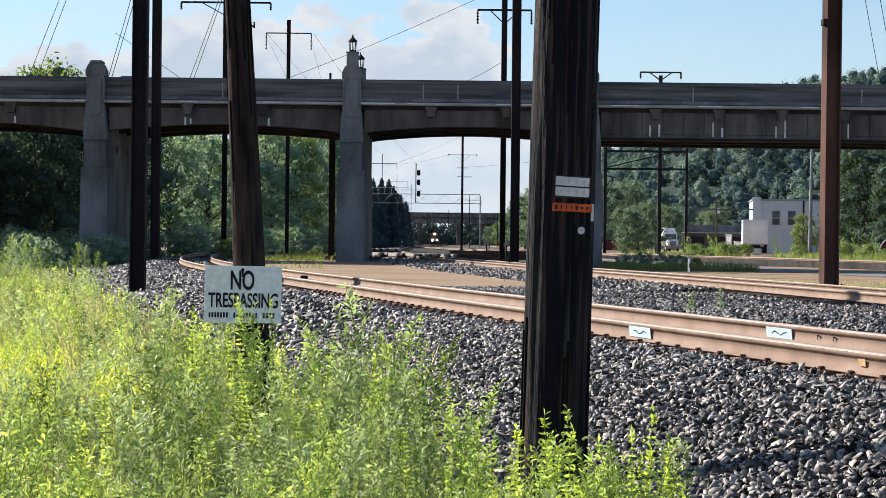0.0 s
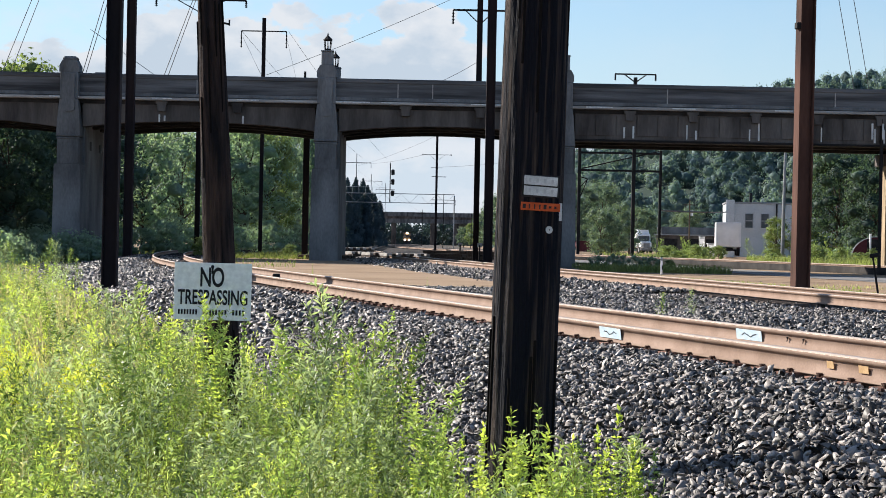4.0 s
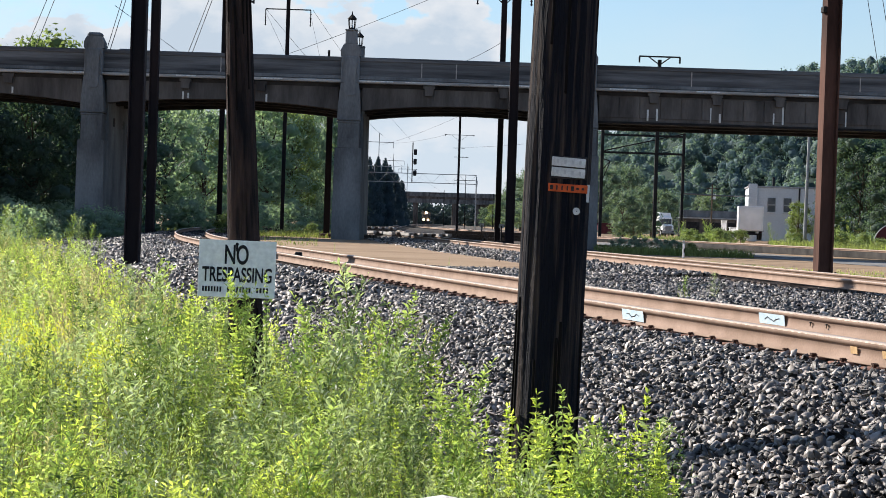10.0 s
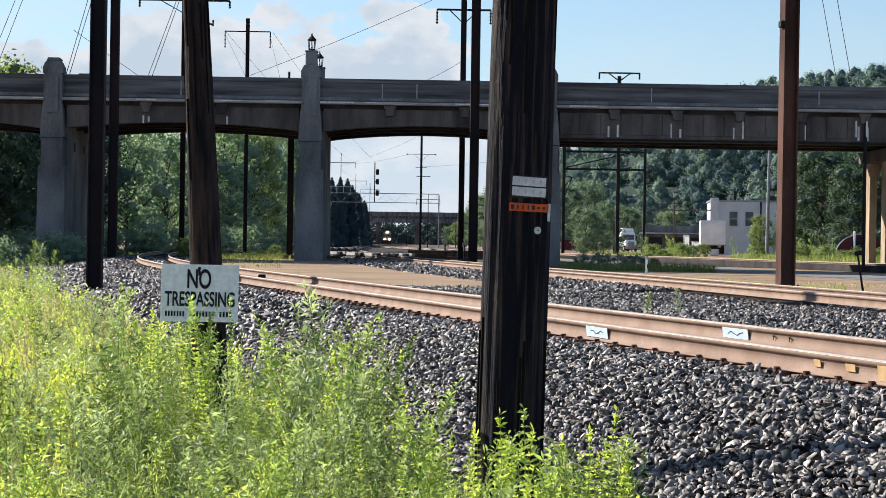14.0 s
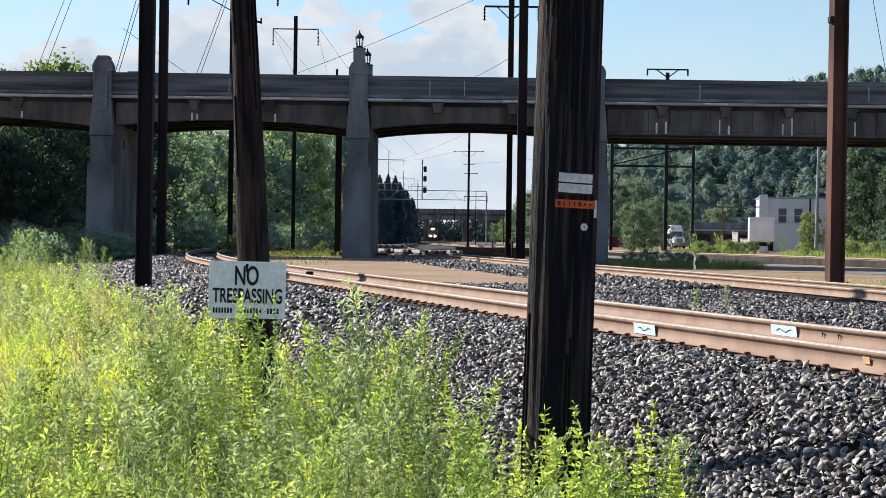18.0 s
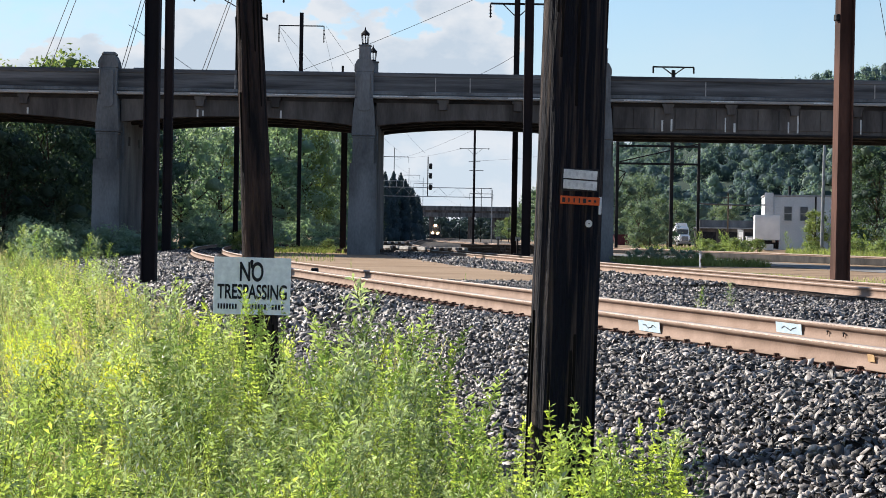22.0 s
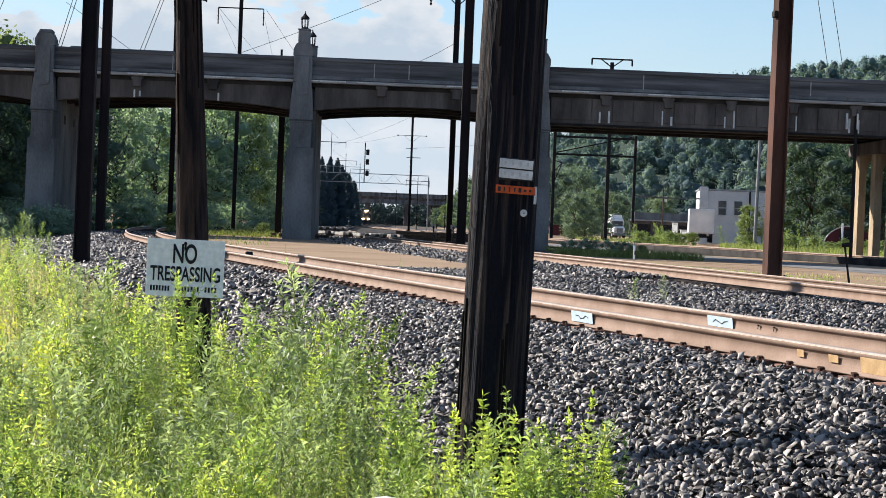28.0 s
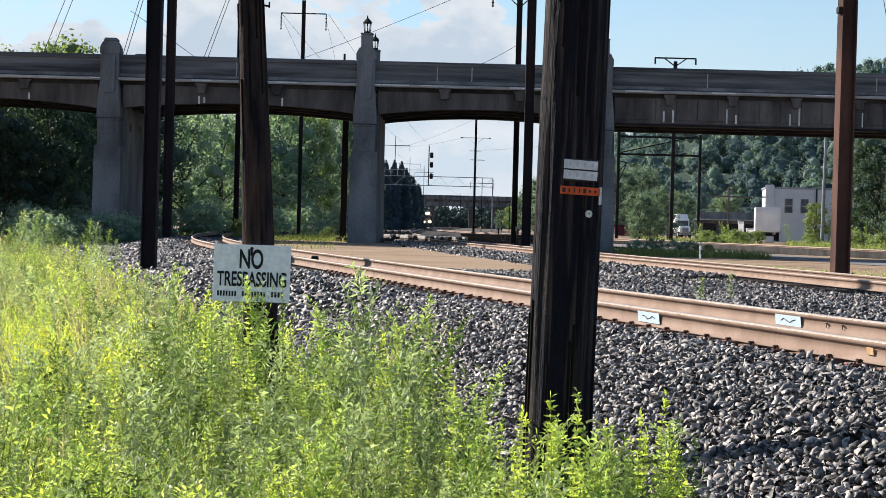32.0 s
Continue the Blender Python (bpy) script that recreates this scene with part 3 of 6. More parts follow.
def rail_patch(y, off, seed):
    """A painted mark on the web of a rail, with an unreadable scrawl."""
    x0, y0, _ = offset_path(near_rail, [y], off)[0]
    a = heading(near_rail, y)
    ob = part("painted_patch", box((0, 0, 0), (0.004, 0.66, 0.115), None, 0.001), M_BLUE, near_track, "pale blue painted patch with a dark scrawl", at=pose(x0 - 0.034, y0, -0.095, 0, -7, a))
    rng = random.Random(seed)
    bm = bmesh.new()
    for i in range(5):
        box((-0.004, -0.16 + 0.075 * i, 0.012 * math.sin(i * 1.7 + seed)), (0.003, 0.085, 0.008), bm, 0, pose(0, 0, 0, 25 * math.cos(i * 1.7 + seed)))
    part("scrawl", bm, M_INK, ob)


rail_patch(20.15, 0.0, 1)
rail_patch(19.9, GAUGE, 2)
part("painted_patch", box((0, 0, 0), (0.004, 0.55, 0.12), None, 0.001), M_PRIMER, near_track, "faded cream paint mark on the rail", at=pose(offset_path(near_rail, [13.9], 0)[0][0] - 0.034, 13.9, -0.1, 0, -7, heading(near_rail, 13.9)))
for y in (18.62, 18.98):
    x0, y0, _ = offset_path(near_rail, [y], GAUGE)[0]
    clip = part("rail_clip", box((x0 - 0.03, y0, -0.075), (0.02, 0.04, 0.016), None, 0.004), M_DARK, near_track, "small black clip on the rail web")
    part("clip_tail", rod((x0 - 0.03, y0, -0.08), (x0 - 0.032, y0 + 0.01, -0.115), 0.005, None, 6), M_DARK, clip)
for y, w in ((15.15, 0.12), (14.6, 0.16)):
    part("painted_patch", box((0, 0, 0), (0.004, w, 0.06), None, 0.001), M_PRIMER, near_track, "faded cream paint mark on the rail", at=pose(offset_path(near_rail, [y], 0)[0][0] - 0.03, y, -0.09, 0, -7, heading(near_rail, y)))
x0, y0, _ = offset_path(near_rail, [43.5], 0.0)[0]
part("joint_box", box((x0 + 0.25, y0, -0.02), (0.16, 0.3, 0.14), None, 0.02), M_DARK, near_track, "small black lubricator box")


# ---- bridge ----
BY, BW = 105.0, 10.2          # front face and width
PAR_TOP, PAR_BOT, CORN = 10.0, 8.72, 8.55


def arch_span(bridge, x0, x1, spring, crown, corbels):
    n = 18
    for y0, y1 in ((BY + 0.15, BY + 1.0), (BY + 2.9, BY + 3.7), (BY + 5.5, BY + 6.3), (BY + BW - 1.0, BY + BW - 0.15)):
        low = [(x0 + (x1 - x0) * i / n, spring + (crown - spring) * math.sin(math.pi * i / n) ** 0.8) for i in range(n + 1)]
        part("arch_girder", prism(low + [(x1, CORN - 0.2), (x0, CORN - 0.2)], y0, y1), M_CONC_D if y0 < BY + 1 else M_DARK_CONC, bridge, "stained concrete girder with a shallow arch")
    deck_parts(bridge, x0, x1, corbels)


def flat_span(bridge, x0, x1, bottom, corbels):
    for y0, y1 in ((BY + 0.15, BY + 0.75), (BY + 2.9, BY + 3.5), (BY + 5.6, BY + 6.2), (BY + BW - 0.75, BY + BW - 0.15)):
        part("girder", box(((x0 + x1) / 2, (y0 + y1) / 2, (bottom + CORN - 0.2) / 2), (x1 - x0, y1 - y0, CORN - 0.2 - bottom), None, 0.03), M_CONC_D if y0 < BY + 1 else M_DARK_CONC, bridge, "brown-stained deep girder")
    part("bottom_flange", box(((x0 + x1) / 2, BY + 0.4, bottom - 0.06), (x1 - x0, 0.9, 0.12), None, 0.02), M_STEEL_D, bridge, "dark lower edge of the girder")
    n = int((x1 - x0) / 1.15)
    for i in range(n):
        x = x0 + (i + 0.5) * (x1 - x0) / n
        part("girder_panel", box((x, BY + 0.13, (bottom + CORN) / 2 - 0.05), ((x1 - x0) / n - 0.05, 0.07, CORN - 0.55 - bottom), None, 0.015), M_CONC_D, bridge)
    deck_parts(bridge, x0, x1, corbels)


def deck_parts(bridge, x0, x1, corbels):
    x0, x1 = x0 - 0.24, x1 + 0.24
    xm, w = (x0 + x1) / 2, x1 - x0
    part("deck", box((xm, BY + BW / 2, CORN - 0.1), (w, BW - 0.2, 0.3)), M_DARK_CONC, bridge)
    for y, s in ((BY, 1), (BY + BW, -1)):
        part("cornice", box((xm, y + 0.05 * s, (PAR_BOT + CORN) / 2 - 0.02), (w, 0.62, 0.17), None, 0.03), M_CONC_L, bridge, "pale chipped ledge")
        part("parapet", box((xm, y + 0.2 * s, (PAR_TOP + PAR_BOT) / 2), (w, 0.3, PAR_TOP - PAR_BOT - 0.22), None, 0.02), M_PARAPET, bridge, "weathered grey parapet with dark level streaks")
        part("parapet_rail", box((xm, y + 0.2 * s, PAR_TOP - 0.13), (w, 0.44, 0.26), None, 0.05), M_PARAPET, bridge, "rounded parapet coping")
        part("parapet_base", box((xm, y + 0.18 * s, PAR_BOT + 0.12), (w, 0.42, 0.2), None, 0.03), M_CONC, bridge)
    for x in corbels:
        part("corbel", prism([(x - 0.33, CORN - 0.06), (x + 0.33, CORN - 0.06), (x + 0.33, CORN - 0.20), (x + 0.25, CORN - 0.24), (x + 0.21, CORN - 0.62), (x - 0.21, CORN - 0.62), (x - 0.25, CORN - 0.24), (x - 0.33, CORN - 0.20)], BY - 0.14, BY + 0.2), M_CONC_D, bridge, "concrete bracket under the ledge")


def lantern(parent, x, y, z):
    """An open iron lantern on a pillar."""
    ob = part("lantern", box((x, y, z + 0.06), (0.36, 0.36, 0.12), None, 0.02), M_STEEL_D, parent, "dark iron lantern with open sides")
    for i in range(8):
        a = math.pi / 4 * i
        part("lantern_bar", rod((x + 0.17 * math.cos(a), y + 0.17 * math.sin(a), z + 0.1), (x + 0.22 * math.cos(a), y + 0.22 * math.sin(a), z + 0.62), 0.02, 0.02, 5), M_STEEL_D, ob)
    part("lantern_ring", rod((x, y, z + 0.58), (x, y, z + 0.64), 0.25, 0.25, 8), M_STEEL_D, ob)
    part("lantern_bulb", rod((x, y, z + 0.12), (x, y, z + 0.34), 0.06, 0.04, 8), M_TAGW, ob, "milky glass")
    part("lantern_roof", rod((x, y, z + 0.64), (x, y, z + 0.86), 0.27, 0.06, 8), M_STEEL_D, ob)
    part("finial", rod((x, y, z + 0.86), (x, y, z + 1.05), 0.06, 0.015, 6), M_STEEL_D, ob)


def pylon(bridge, x, tall, ground):
    """A pier that runs under the whole width, with a pillar at each face."""
    part("pier_wall", box((x + 0.1, BY + BW / 2, (CORN - 0.3 + ground) / 2), (1.35, BW - 1.2, CORN - 0.3 - ground), None, 0.04), M_CONC, bridge, "grey concrete pier wall")
    for y, s in ((BY - 0.2, 1), (BY + BW + 0.2, -1)):
        c = y + 0.32 * s
        p = part("pillar", prism([(x - 0.80, ground), (x + 0.80, ground), (x + 0.74, 4.86), (x - 0.74, 4.86)], c - 0.66, c + 0.66), M_CONC, bridge, "weathered stepped concrete pillar")
        part("pillar_panel", box((x, c, 5.57), (1.20, 1.16, 1.44), None, 0.03), M_CONC, p)
        for k in (-0.3, 0.0, 0.3):
            part("pillar_flute", box((x + k, c - 0.575 * s, 5.75), (0.13, 0.06, 0.62), None, 0.02), M_CONC, p)
        part("pillar_band", box((x, c, 6.45), (1.36, 1.30, 0.11), None, 0.04), M_CONC, p)
        part("pillar_band", box((x, c, 6.31), (1.28, 1.24, 0.13), None, 0.04), M_CONC, p)
        part("pillar_flare", prism([(x - 0.66, 6.5), (x + 0.66, 6.5), (x + 0.63, 7.2), (x + 0.56, 8.05), (x + 0.50, 8.5), (x - 0.50, 8.5), (x - 0.56, 8.05), (x - 0.63, 7.2)], c - 0.58, c + 0.58), M_CONC, p)
        top = 10.02
        part("pillar_shaft", box((x, c, (8.5 + top) / 2), (1.02, 1.05, top - 8.5), None, 0.05), M_CONC, p)
        bottom = [(x + 0.34 * math.cos(math.pi * i / 8), 7.95 - 0.16 * math.sin(math.pi * i / 8)) for i in range(9)]
        part("pillar_rib", prism([(x - 0.34, 9.85), *reversed(bottom), (x + 0.34, 9.85)], c - 0.68 * s, c - 0.50 * s), M_CONC, p, "raised tongue with a rounded lower end")
        part("pillar_shoulder", prism([(x - 0.56, top), (x + 0.56, top), (x + 0.56, top + 0.34), (x + 0.44, top + 0.58), (x + 0.38, top + 0.68), (x - 0.38, top + 0.68), (x - 0.44, top + 0.58), (x - 0.56, top + 0.34)], c - 0.5, c + 0.5), M_CONC, p)
        if tall:
            part("pillar_head", box((x, c, top + 1.06), (0.66, 0.66, 0.80), None, 0.05), M_CONC, p)
            part("pillar_slab", box((x, c, top + 1.48), (0.72, 0.72, 0.07), None, 0.02), M_CONC, p)
            lantern(p, x, c, top + 1.5)
        else:
            part("pillar_head", box((x, c, top + 0.76), (0.80, 0.80, 0.26), None, 0.1), M_CONC, p)


def build_bridge():
    b = thing("road_bridge", Matrix(), "weathered grey concrete road bridge with arched spans over the tracks", "bridge")
    arch_span(b, -36.0, -20.3, 6.95, 7.45, (-31.5, -28.0, -24.4))
    arch_span(b, -18.9, -5.85, 7.0, 7.4, (-14.45, -10.2))
    arch_span(b, -4.5, 7.45, 7.0, 7.4, (-0.75, 3.45))
    flat_span(b, 8.8, 45.0, 6.85, [11.9 + 3.55 * i for i in range(9)])
    pylon(b, -34.0, False, -0.6)
    pylon(b, -19.6, False, -0.6)
    pylon(b, -5.2, True, -0.4)
    pylon(b, 8.12, True, -0.4)
    rng = random.Random(3)
    for i in range(5):
        x = 11.9 + 3.55 * i
        for k in (-0.3, 0.22):
            h = rng.uniform(0.5, 1.0)
            part("lime_stain", box((x + k, BY - 0.005 + 0.1, 6.95 + h / 2), (rng.uniform(0.07, 0.13), 0.02, h), None, 0.008), M_LIME, b, "white lime streak below a bracket")
    for x in (-14.6, -14.3, -9.9, -27.8, -24.2):
        part("lime_stain", box((x, BY + 0.135, 7.55), (0.1, 0.02, rng.uniform(0.3, 0.5)), None, 0.008), M_LIME, b)
    for i in range(11):
        x, w = -32 + 5.3 * i + rng.uniform(-2, 2), rng.uniform(0.4, 2.2)
        part("chipped_edge", box((x, BY - 0.27, CORN + 0.09), (w, 0.03, 0.07), None, 0.01), M_LIME, b, "broken pale edge of the ledge")
    for x in (-1.2, 0.75, 14, 23.5, -12.5):
        part("parapet_joint", box((x, BY + 0.03, 9.3), (0.06, 0.05, 0.9)), M_CONC_L, b)
    for y in (BY + 2.4, BY + 5.6):
        part("pier_hole", box((-18.82, y, 6.0), (0.03, 0.55, 0.5), None, 0.01), M_DARK, b, "dark square hole in the pier")
    part("parapet_post", box((-6.45, BY + 0.2, 10.15), (0.12, 0.12, 0.4)), M_STEEL_D, b)
    # the end bent of the flat span
    for y in (BY + 0.9, BY + 4.6, BY + 8.4):
        for x in (28.45, 29.45, 30.45, 31.5):
            part("bent_column", prism([(x, -0.6), (x + 0.44, -0.6), (x + 0.44, 6.1), (x, 6.1)], y - 0.5, y + 0.5), M_CREAM, b, "pale cream concrete column")
            part("bent_brace", prism([(x + 0.44, 5.1), (x + 0.44, 6.1), (x + 0.9, 6.1)], y - 0.3, y + 0.3), M_CREAM, b)
    part("bent_cap", box((30.2, BY + BW / 2, 6.4), (4.0, BW - 0.8, 0.75), None, 0.05), M_CONC_D, b, "stained concrete cross beam")
    part("drain_pipe", rod((26.15, BY - 0.05, -0.4), (26.15, BY - 0.05, 8.3), 0.1, 0.1, 8), M_STEEL_D, b, "dark iron drain pipe")
    for i in range(2):
        part("drain_bracket", box((25.6 + 0.6 * i, BY - 0.1, 7.6), (0.1, 0.2, 0.9), None, 0.02), M_LIME, b)


build_bridge()


# ---- poles along the line ----
def steel_post(x, y, z, h, w, label, name="steel_pole", turn=0.0, lean=0.0, group="steel line poles", steel=None):
    """A rolled H section: two flanges and a web."""
    p = thing(name, pose(x, y, z, 0, lean, turn), label, "pole", group)
    t, steel = w * 0.11, steel or M_STEEL
    part("flange", box((-w / 2, 0, h / 2), (t, w, h), None, 0.006), steel, p)
    part("flange", box((w / 2, 0, h / 2), (t, w, h), None, 0.006), steel, p)
    part("web", box((0, -w * 0.1, h / 2), (w - t, t * 0.8, h)), steel, p)
    part("base_plate", box((0, 0, 0.03), (w * 1.6, w * 1.6, 0.06), None, 0.01), M_STEEL_D, p)
    for k in (-1, 1):
        for j in (-1, 1):
            part("anchor_bolt", rod((k * w * 0.68, j * w * 0.68, 0), (k * w * 0.68, j * w * 0.68, 0.16), 0.025, 0.025, 6), M_STEEL_D, p)
    return p


def cross_arm(p, z, half, drop, r=0.06, struts=True):
    part("cross_arm", box((0, 0, z), (2 * half, 2 * r, 2 * r), None, 0.01), M_STEEL_D, p)
    for k in (-1, 1):
        if struts:
            part("arm_strut", rod((0, 0, z - 0.9), (k * half * 0.55, 0, z), r * 0.6, None, 5), M_STEEL_D, p)
        ins = part("insulator", rod((k * half, 0, z - drop), (k * half, 0, z), 0.05, None, 6), M_STEEL_D, p)
        for i in range(4):
            part("insulator_disc", rod((k * half, 0, z - drop + 0.05 + i * drop / 4.4), (k * half, 0, z - drop + 0.1 + i * drop / 4.4), 0.085, None, 8), M_STEEL_D, ins)


STEEL_LABEL = "rust-brown steel line pole on the ballast"
steel_post(-7.95, 48.6, -0.62, 16.2, 0.35, STEEL_LABEL, lean=0.15)
steel_post(-15.45, 100, -0.45, 21, 0.42, STEEL_LABEL)
steel_post(3.72, 97, -0.35, 26, 0.42, STEEL_LABEL)
right_pole = steel_post(9.32, 45.0, -0.20, 16, 0.34, "rust-red steel line pole beside the main track", lean=0.15, turn=11, steel=M_STEEL_R)
part("pole_bracket", box((-0.22, -0.05, 6.45), (0.12, 0.2, 0.16), None, 0.02), M_STEEL_D, right_pole)
p = steel_post(3.75, 118, -0.4, 17.2, 0.32, "dark line pole with a cross arm behind the bridge")
cross_arm(p, 16.0, 1.7, 0.9)
p = steel_post(-7.0, 117, -0.4, 9.0, 0.34, "dark steel pole behind the bridge pier")
steel_post(-4.72, 118, -0.4, 9.0, 0.2, "thin dark steel pole behind the bridge pier")
p = steel_post(-14.25, 170, -0.4, 21.4, 0.3, "dark steel pole with a square line arm")
cross_arm(p, 20.2, 2.05, 1.5, 0.05, False)
p = steel_post(-14.7, 125, -0.4, 19.5, 0.3, "dark steel pole with a long line arm behind the bridge")
cross_arm(p, 17.2, 3.0, 0.5)
part("lower_arm", rod((0.3, 0, 15.9), (1.9, 0, 15.6), 0.07, None, 6), M_STEEL_D, p)
part("lower_insulator", rod((1.9, 0, 15.5), (1.9, 0, 15.9), 0.06, None, 6), M_STEEL_D, p)
p = steel_post(2.5, 250, -0.3, 19.0, 0.27, "tall thin line pole between the tracks")
cross_arm(p, 12.95, 1.9, 0.12, 0.03)
part("short_arm", box((0, 0, 11.2), (1.5, 0.06, 0.06)), M_STEEL_D, p)
part("short_arm", box((0.3, 0, 10.0), (1.9, 0.08, 0.08)), M_STEEL_D, p)


def portal():
    g = thing("line_portal", Matrix(), "dark steel portal frame with two cross beams and a line arm", "portal")
    for x, y, h, w in ((15.6, 180, 11.0, 0.3), (20.85, 180, 17.6, 0.34), (23.45, 180, 10.6, 0.26)):
        part("post", box((x, y, h / 2 - 0.4), (w, w, h), None, 0.02), M_STEEL_D, g)
    for z in (9.85, 8.15):
        part("cross_beam", box((19.5, 180, z), (7.9, 0.22, 0.2), None, 0.02), M_STEEL_D, g)
    part("tie_bar", rod((15.8, 180, 8.3), (23.3, 180, 10.1), 0.06, None, 6), M_STEEL_D, g)
    part("line_arm", box((20.85, 180, 17.5), (4.0, 0.14, 0.14), None, 0.02), M_STEEL_D, g)
    for k in (-1, 1):
        part("arm_strut", rod((20.85, 180, 16.7), (20.85 + 1.1 * k, 180, 17.5), 0.06, None, 5), M_STEEL_D, g)
        part("insulator", rod((20.85 + 1.95 * k, 180, 16.9), (20.85 + 1.95 * k, 180, 17.45), 0.09, None, 6), M_STEEL_D, g)
    for i in range(3):
        part("knee_brace", rod((15.6 + 0.1, 180, 5.5 + i), (16.4, 180, 7.3), 0.05, None, 5), M_STEEL_D, g)


portal()


def gantry():
    """The signal bridge across the tracks, far behind the road bridge."""
    g = thing("signal_gantry", Matrix(), "pale steel lattice signal bridge across the tracks", "gantry")
    y, x0, x1 = 330.0, -15.5, 6.5
    for z in (7.8, 9.4):
        for dy in (-0.5, 0.5):
            part("chord", box(((x0 + x1) / 2, y + dy, z), (x1 - x0, 0.10, 0.10)), M_GREY, g)
    n = 14
    for i in range(n):
        a, b = x0 + (x1 - x0) * i / n, x0 + (x1 - x0) * (i + 1) / n
        part("lattice_bar", rod((a, y - 0.5, 7.8 if i % 2 else 9.4), (b, y - 0.5, 9.4 if i % 2 else 7.8), 0.02, None, 4), M_GREY, g)
    for x in (x0, x1):
        part("gantry_leg", box((x, y, 4.4), (0.2, 0.6, 9.6), None, 0.03), M_GREY, g)
    for i in range(9):
        part("hand_rail", rod((x0 + 0.3 + 1.2 * i, y, 9.4), (x0 + 0.3 + 1.2 * i, y, 10.5), 0.035, None, 5), M_GALV, g)
    part("hand_rail", box((x0 + 5, y, 10.5), (10, 0.06, 0.06)), M_GALV, g)
    s = thing("signal_mast", pose(-4.55, 329.5, 7.85), "black railway signal mast with three heads", "signal")
    part("mast", rod((-0.35, 0, 0), (-0.35, 0, 7.0), 0.09, None, 8), M_STEEL_D, s)
    for z in (1.6, 3.6, 5.3):
        h = part("signal_head", box((0.12, -0.1, z), (0.6, 0.25, 1.0), None, 0.12), M_SIG, s, "black oval signal head")
        for k in (-0.25, 0.25):
            part("signal_lens", rod((0.12, -0.24, z + k), (0.12, -0.3, z + k), 0.13, None, 10), M_DARK, h)
    part("arm", box((-0.1, 0, 3.6), (0.6, 0.1, 0.08)), M_STEEL_D, s)


gantry()


def far_mast(x, y, h, arm, z0=0.0, name="line_mast"):
    m = thing(name, pose(x, y, -0.3), "distant thin line mast with a cross arm", "mast", "distant line masts")
    part("shaft", rod((0, 0, 0), (0, 0, h), 0.11, 0.07, 6), M_STEEL_D, m)
    if arm:
        part("cross_arm", box((0, 0, h * 0.9), (arm, 0.12, 0.12)), M_STEEL_D, m)
        for k in (-1, 1):
            part("hanger", rod((k * arm / 2, 0, h * 0.9 - 1.2), (k * arm / 2, 0, h * 0.9), 0.04, None, 5), M_STEEL_D, m)


for x, y, h, arm in ((-13.2, 400, 20, 6.2), (-13.0, 520, 20, 6), (-10.4, 600, 20, 6), (5.6, 400, 11.5, 5), (1.5, 560, 11, 9), (12.2, 420, 8, 0), (-17.5, 360, 8, 0)):
    far_mast(x, y, h, arm)


# ---- wires ----
def cable(a, b, drop, r, label="thin dark overhead wire"):
    pts = sag(a, b, drop)
    tagged(new("overhead_wire", wire_mesh("overhead_wire", pts, r, M_WIRE)), label, "wire", "overhead wires")


for x0, run in ((-23.48, 5.05), (-23.0, 4.8), (-18.98, 3.6), (-18.79, 3.7), (-14.39, 4.7), (-14.16, 4.5)):
    cable((x0, 105.2, 9.95), (x0 + run, 105.2, 23.0), 0.0, 0.022, "thin pale stay wire rising from the bridge")
for x in (24.6, 25.45):
    cable((x, 105.2, 9.95), (x - 2.4, 105.2, 22.5), 0.0, 0.02, "thin stay wire rising from the bridge")
cable((-20.2, 114.3, 13.5), (-15.0, 114.3, 9.95), 0.0, 0.016)
cable((-9.9, 120, 11.4), (3.6, 118.2, 17.1), 0.15, 0.016)
cable((0.6, 120, 10.9), (3.7, 118.2, 12.4), 0.1, 0.015)
for x, y, z in ((-12.0, 170, 19.8), (-16.3, 170, 19.8)):
    cable((x, y, z), (x + 6.5, 330, 15.5), 0.7, 0.016)
cable((-16.2, 170, 19.3), (-13.9, 168, 14.9), 0.0, 0.012)
cable((-12.2, 170, 19.3), (-11.0, 168, 14.9), 0.0, 0.012)
# between the far poles, the portal and the masts
for a, b, drop in (((0.6, 250, 12.6), (-13.2, 400, 17.6), 0.5), ((2.5, 250, 15.6), (20.85, 180, 13.2), 0.3), ((2.6, 250, 11.0), (15.6, 180, 9.9), 0.3),
                   ((-13.2, 400, 17.0), (2.4, 250, 15.2), 0.4), ((-13.2, 400, 16.2), (1.5, 560, 9.8), 0.4), ((-15.5, 330, 9.3), (-14.25, 170, 12.0), 0.3)):
    cable(a, b, drop, 0.016)
cable((23.45, 179.8, 4.42), (43.4, 261.5, 5.96), 0.1, 0.09, "dark cable slung from the portal to the white building")


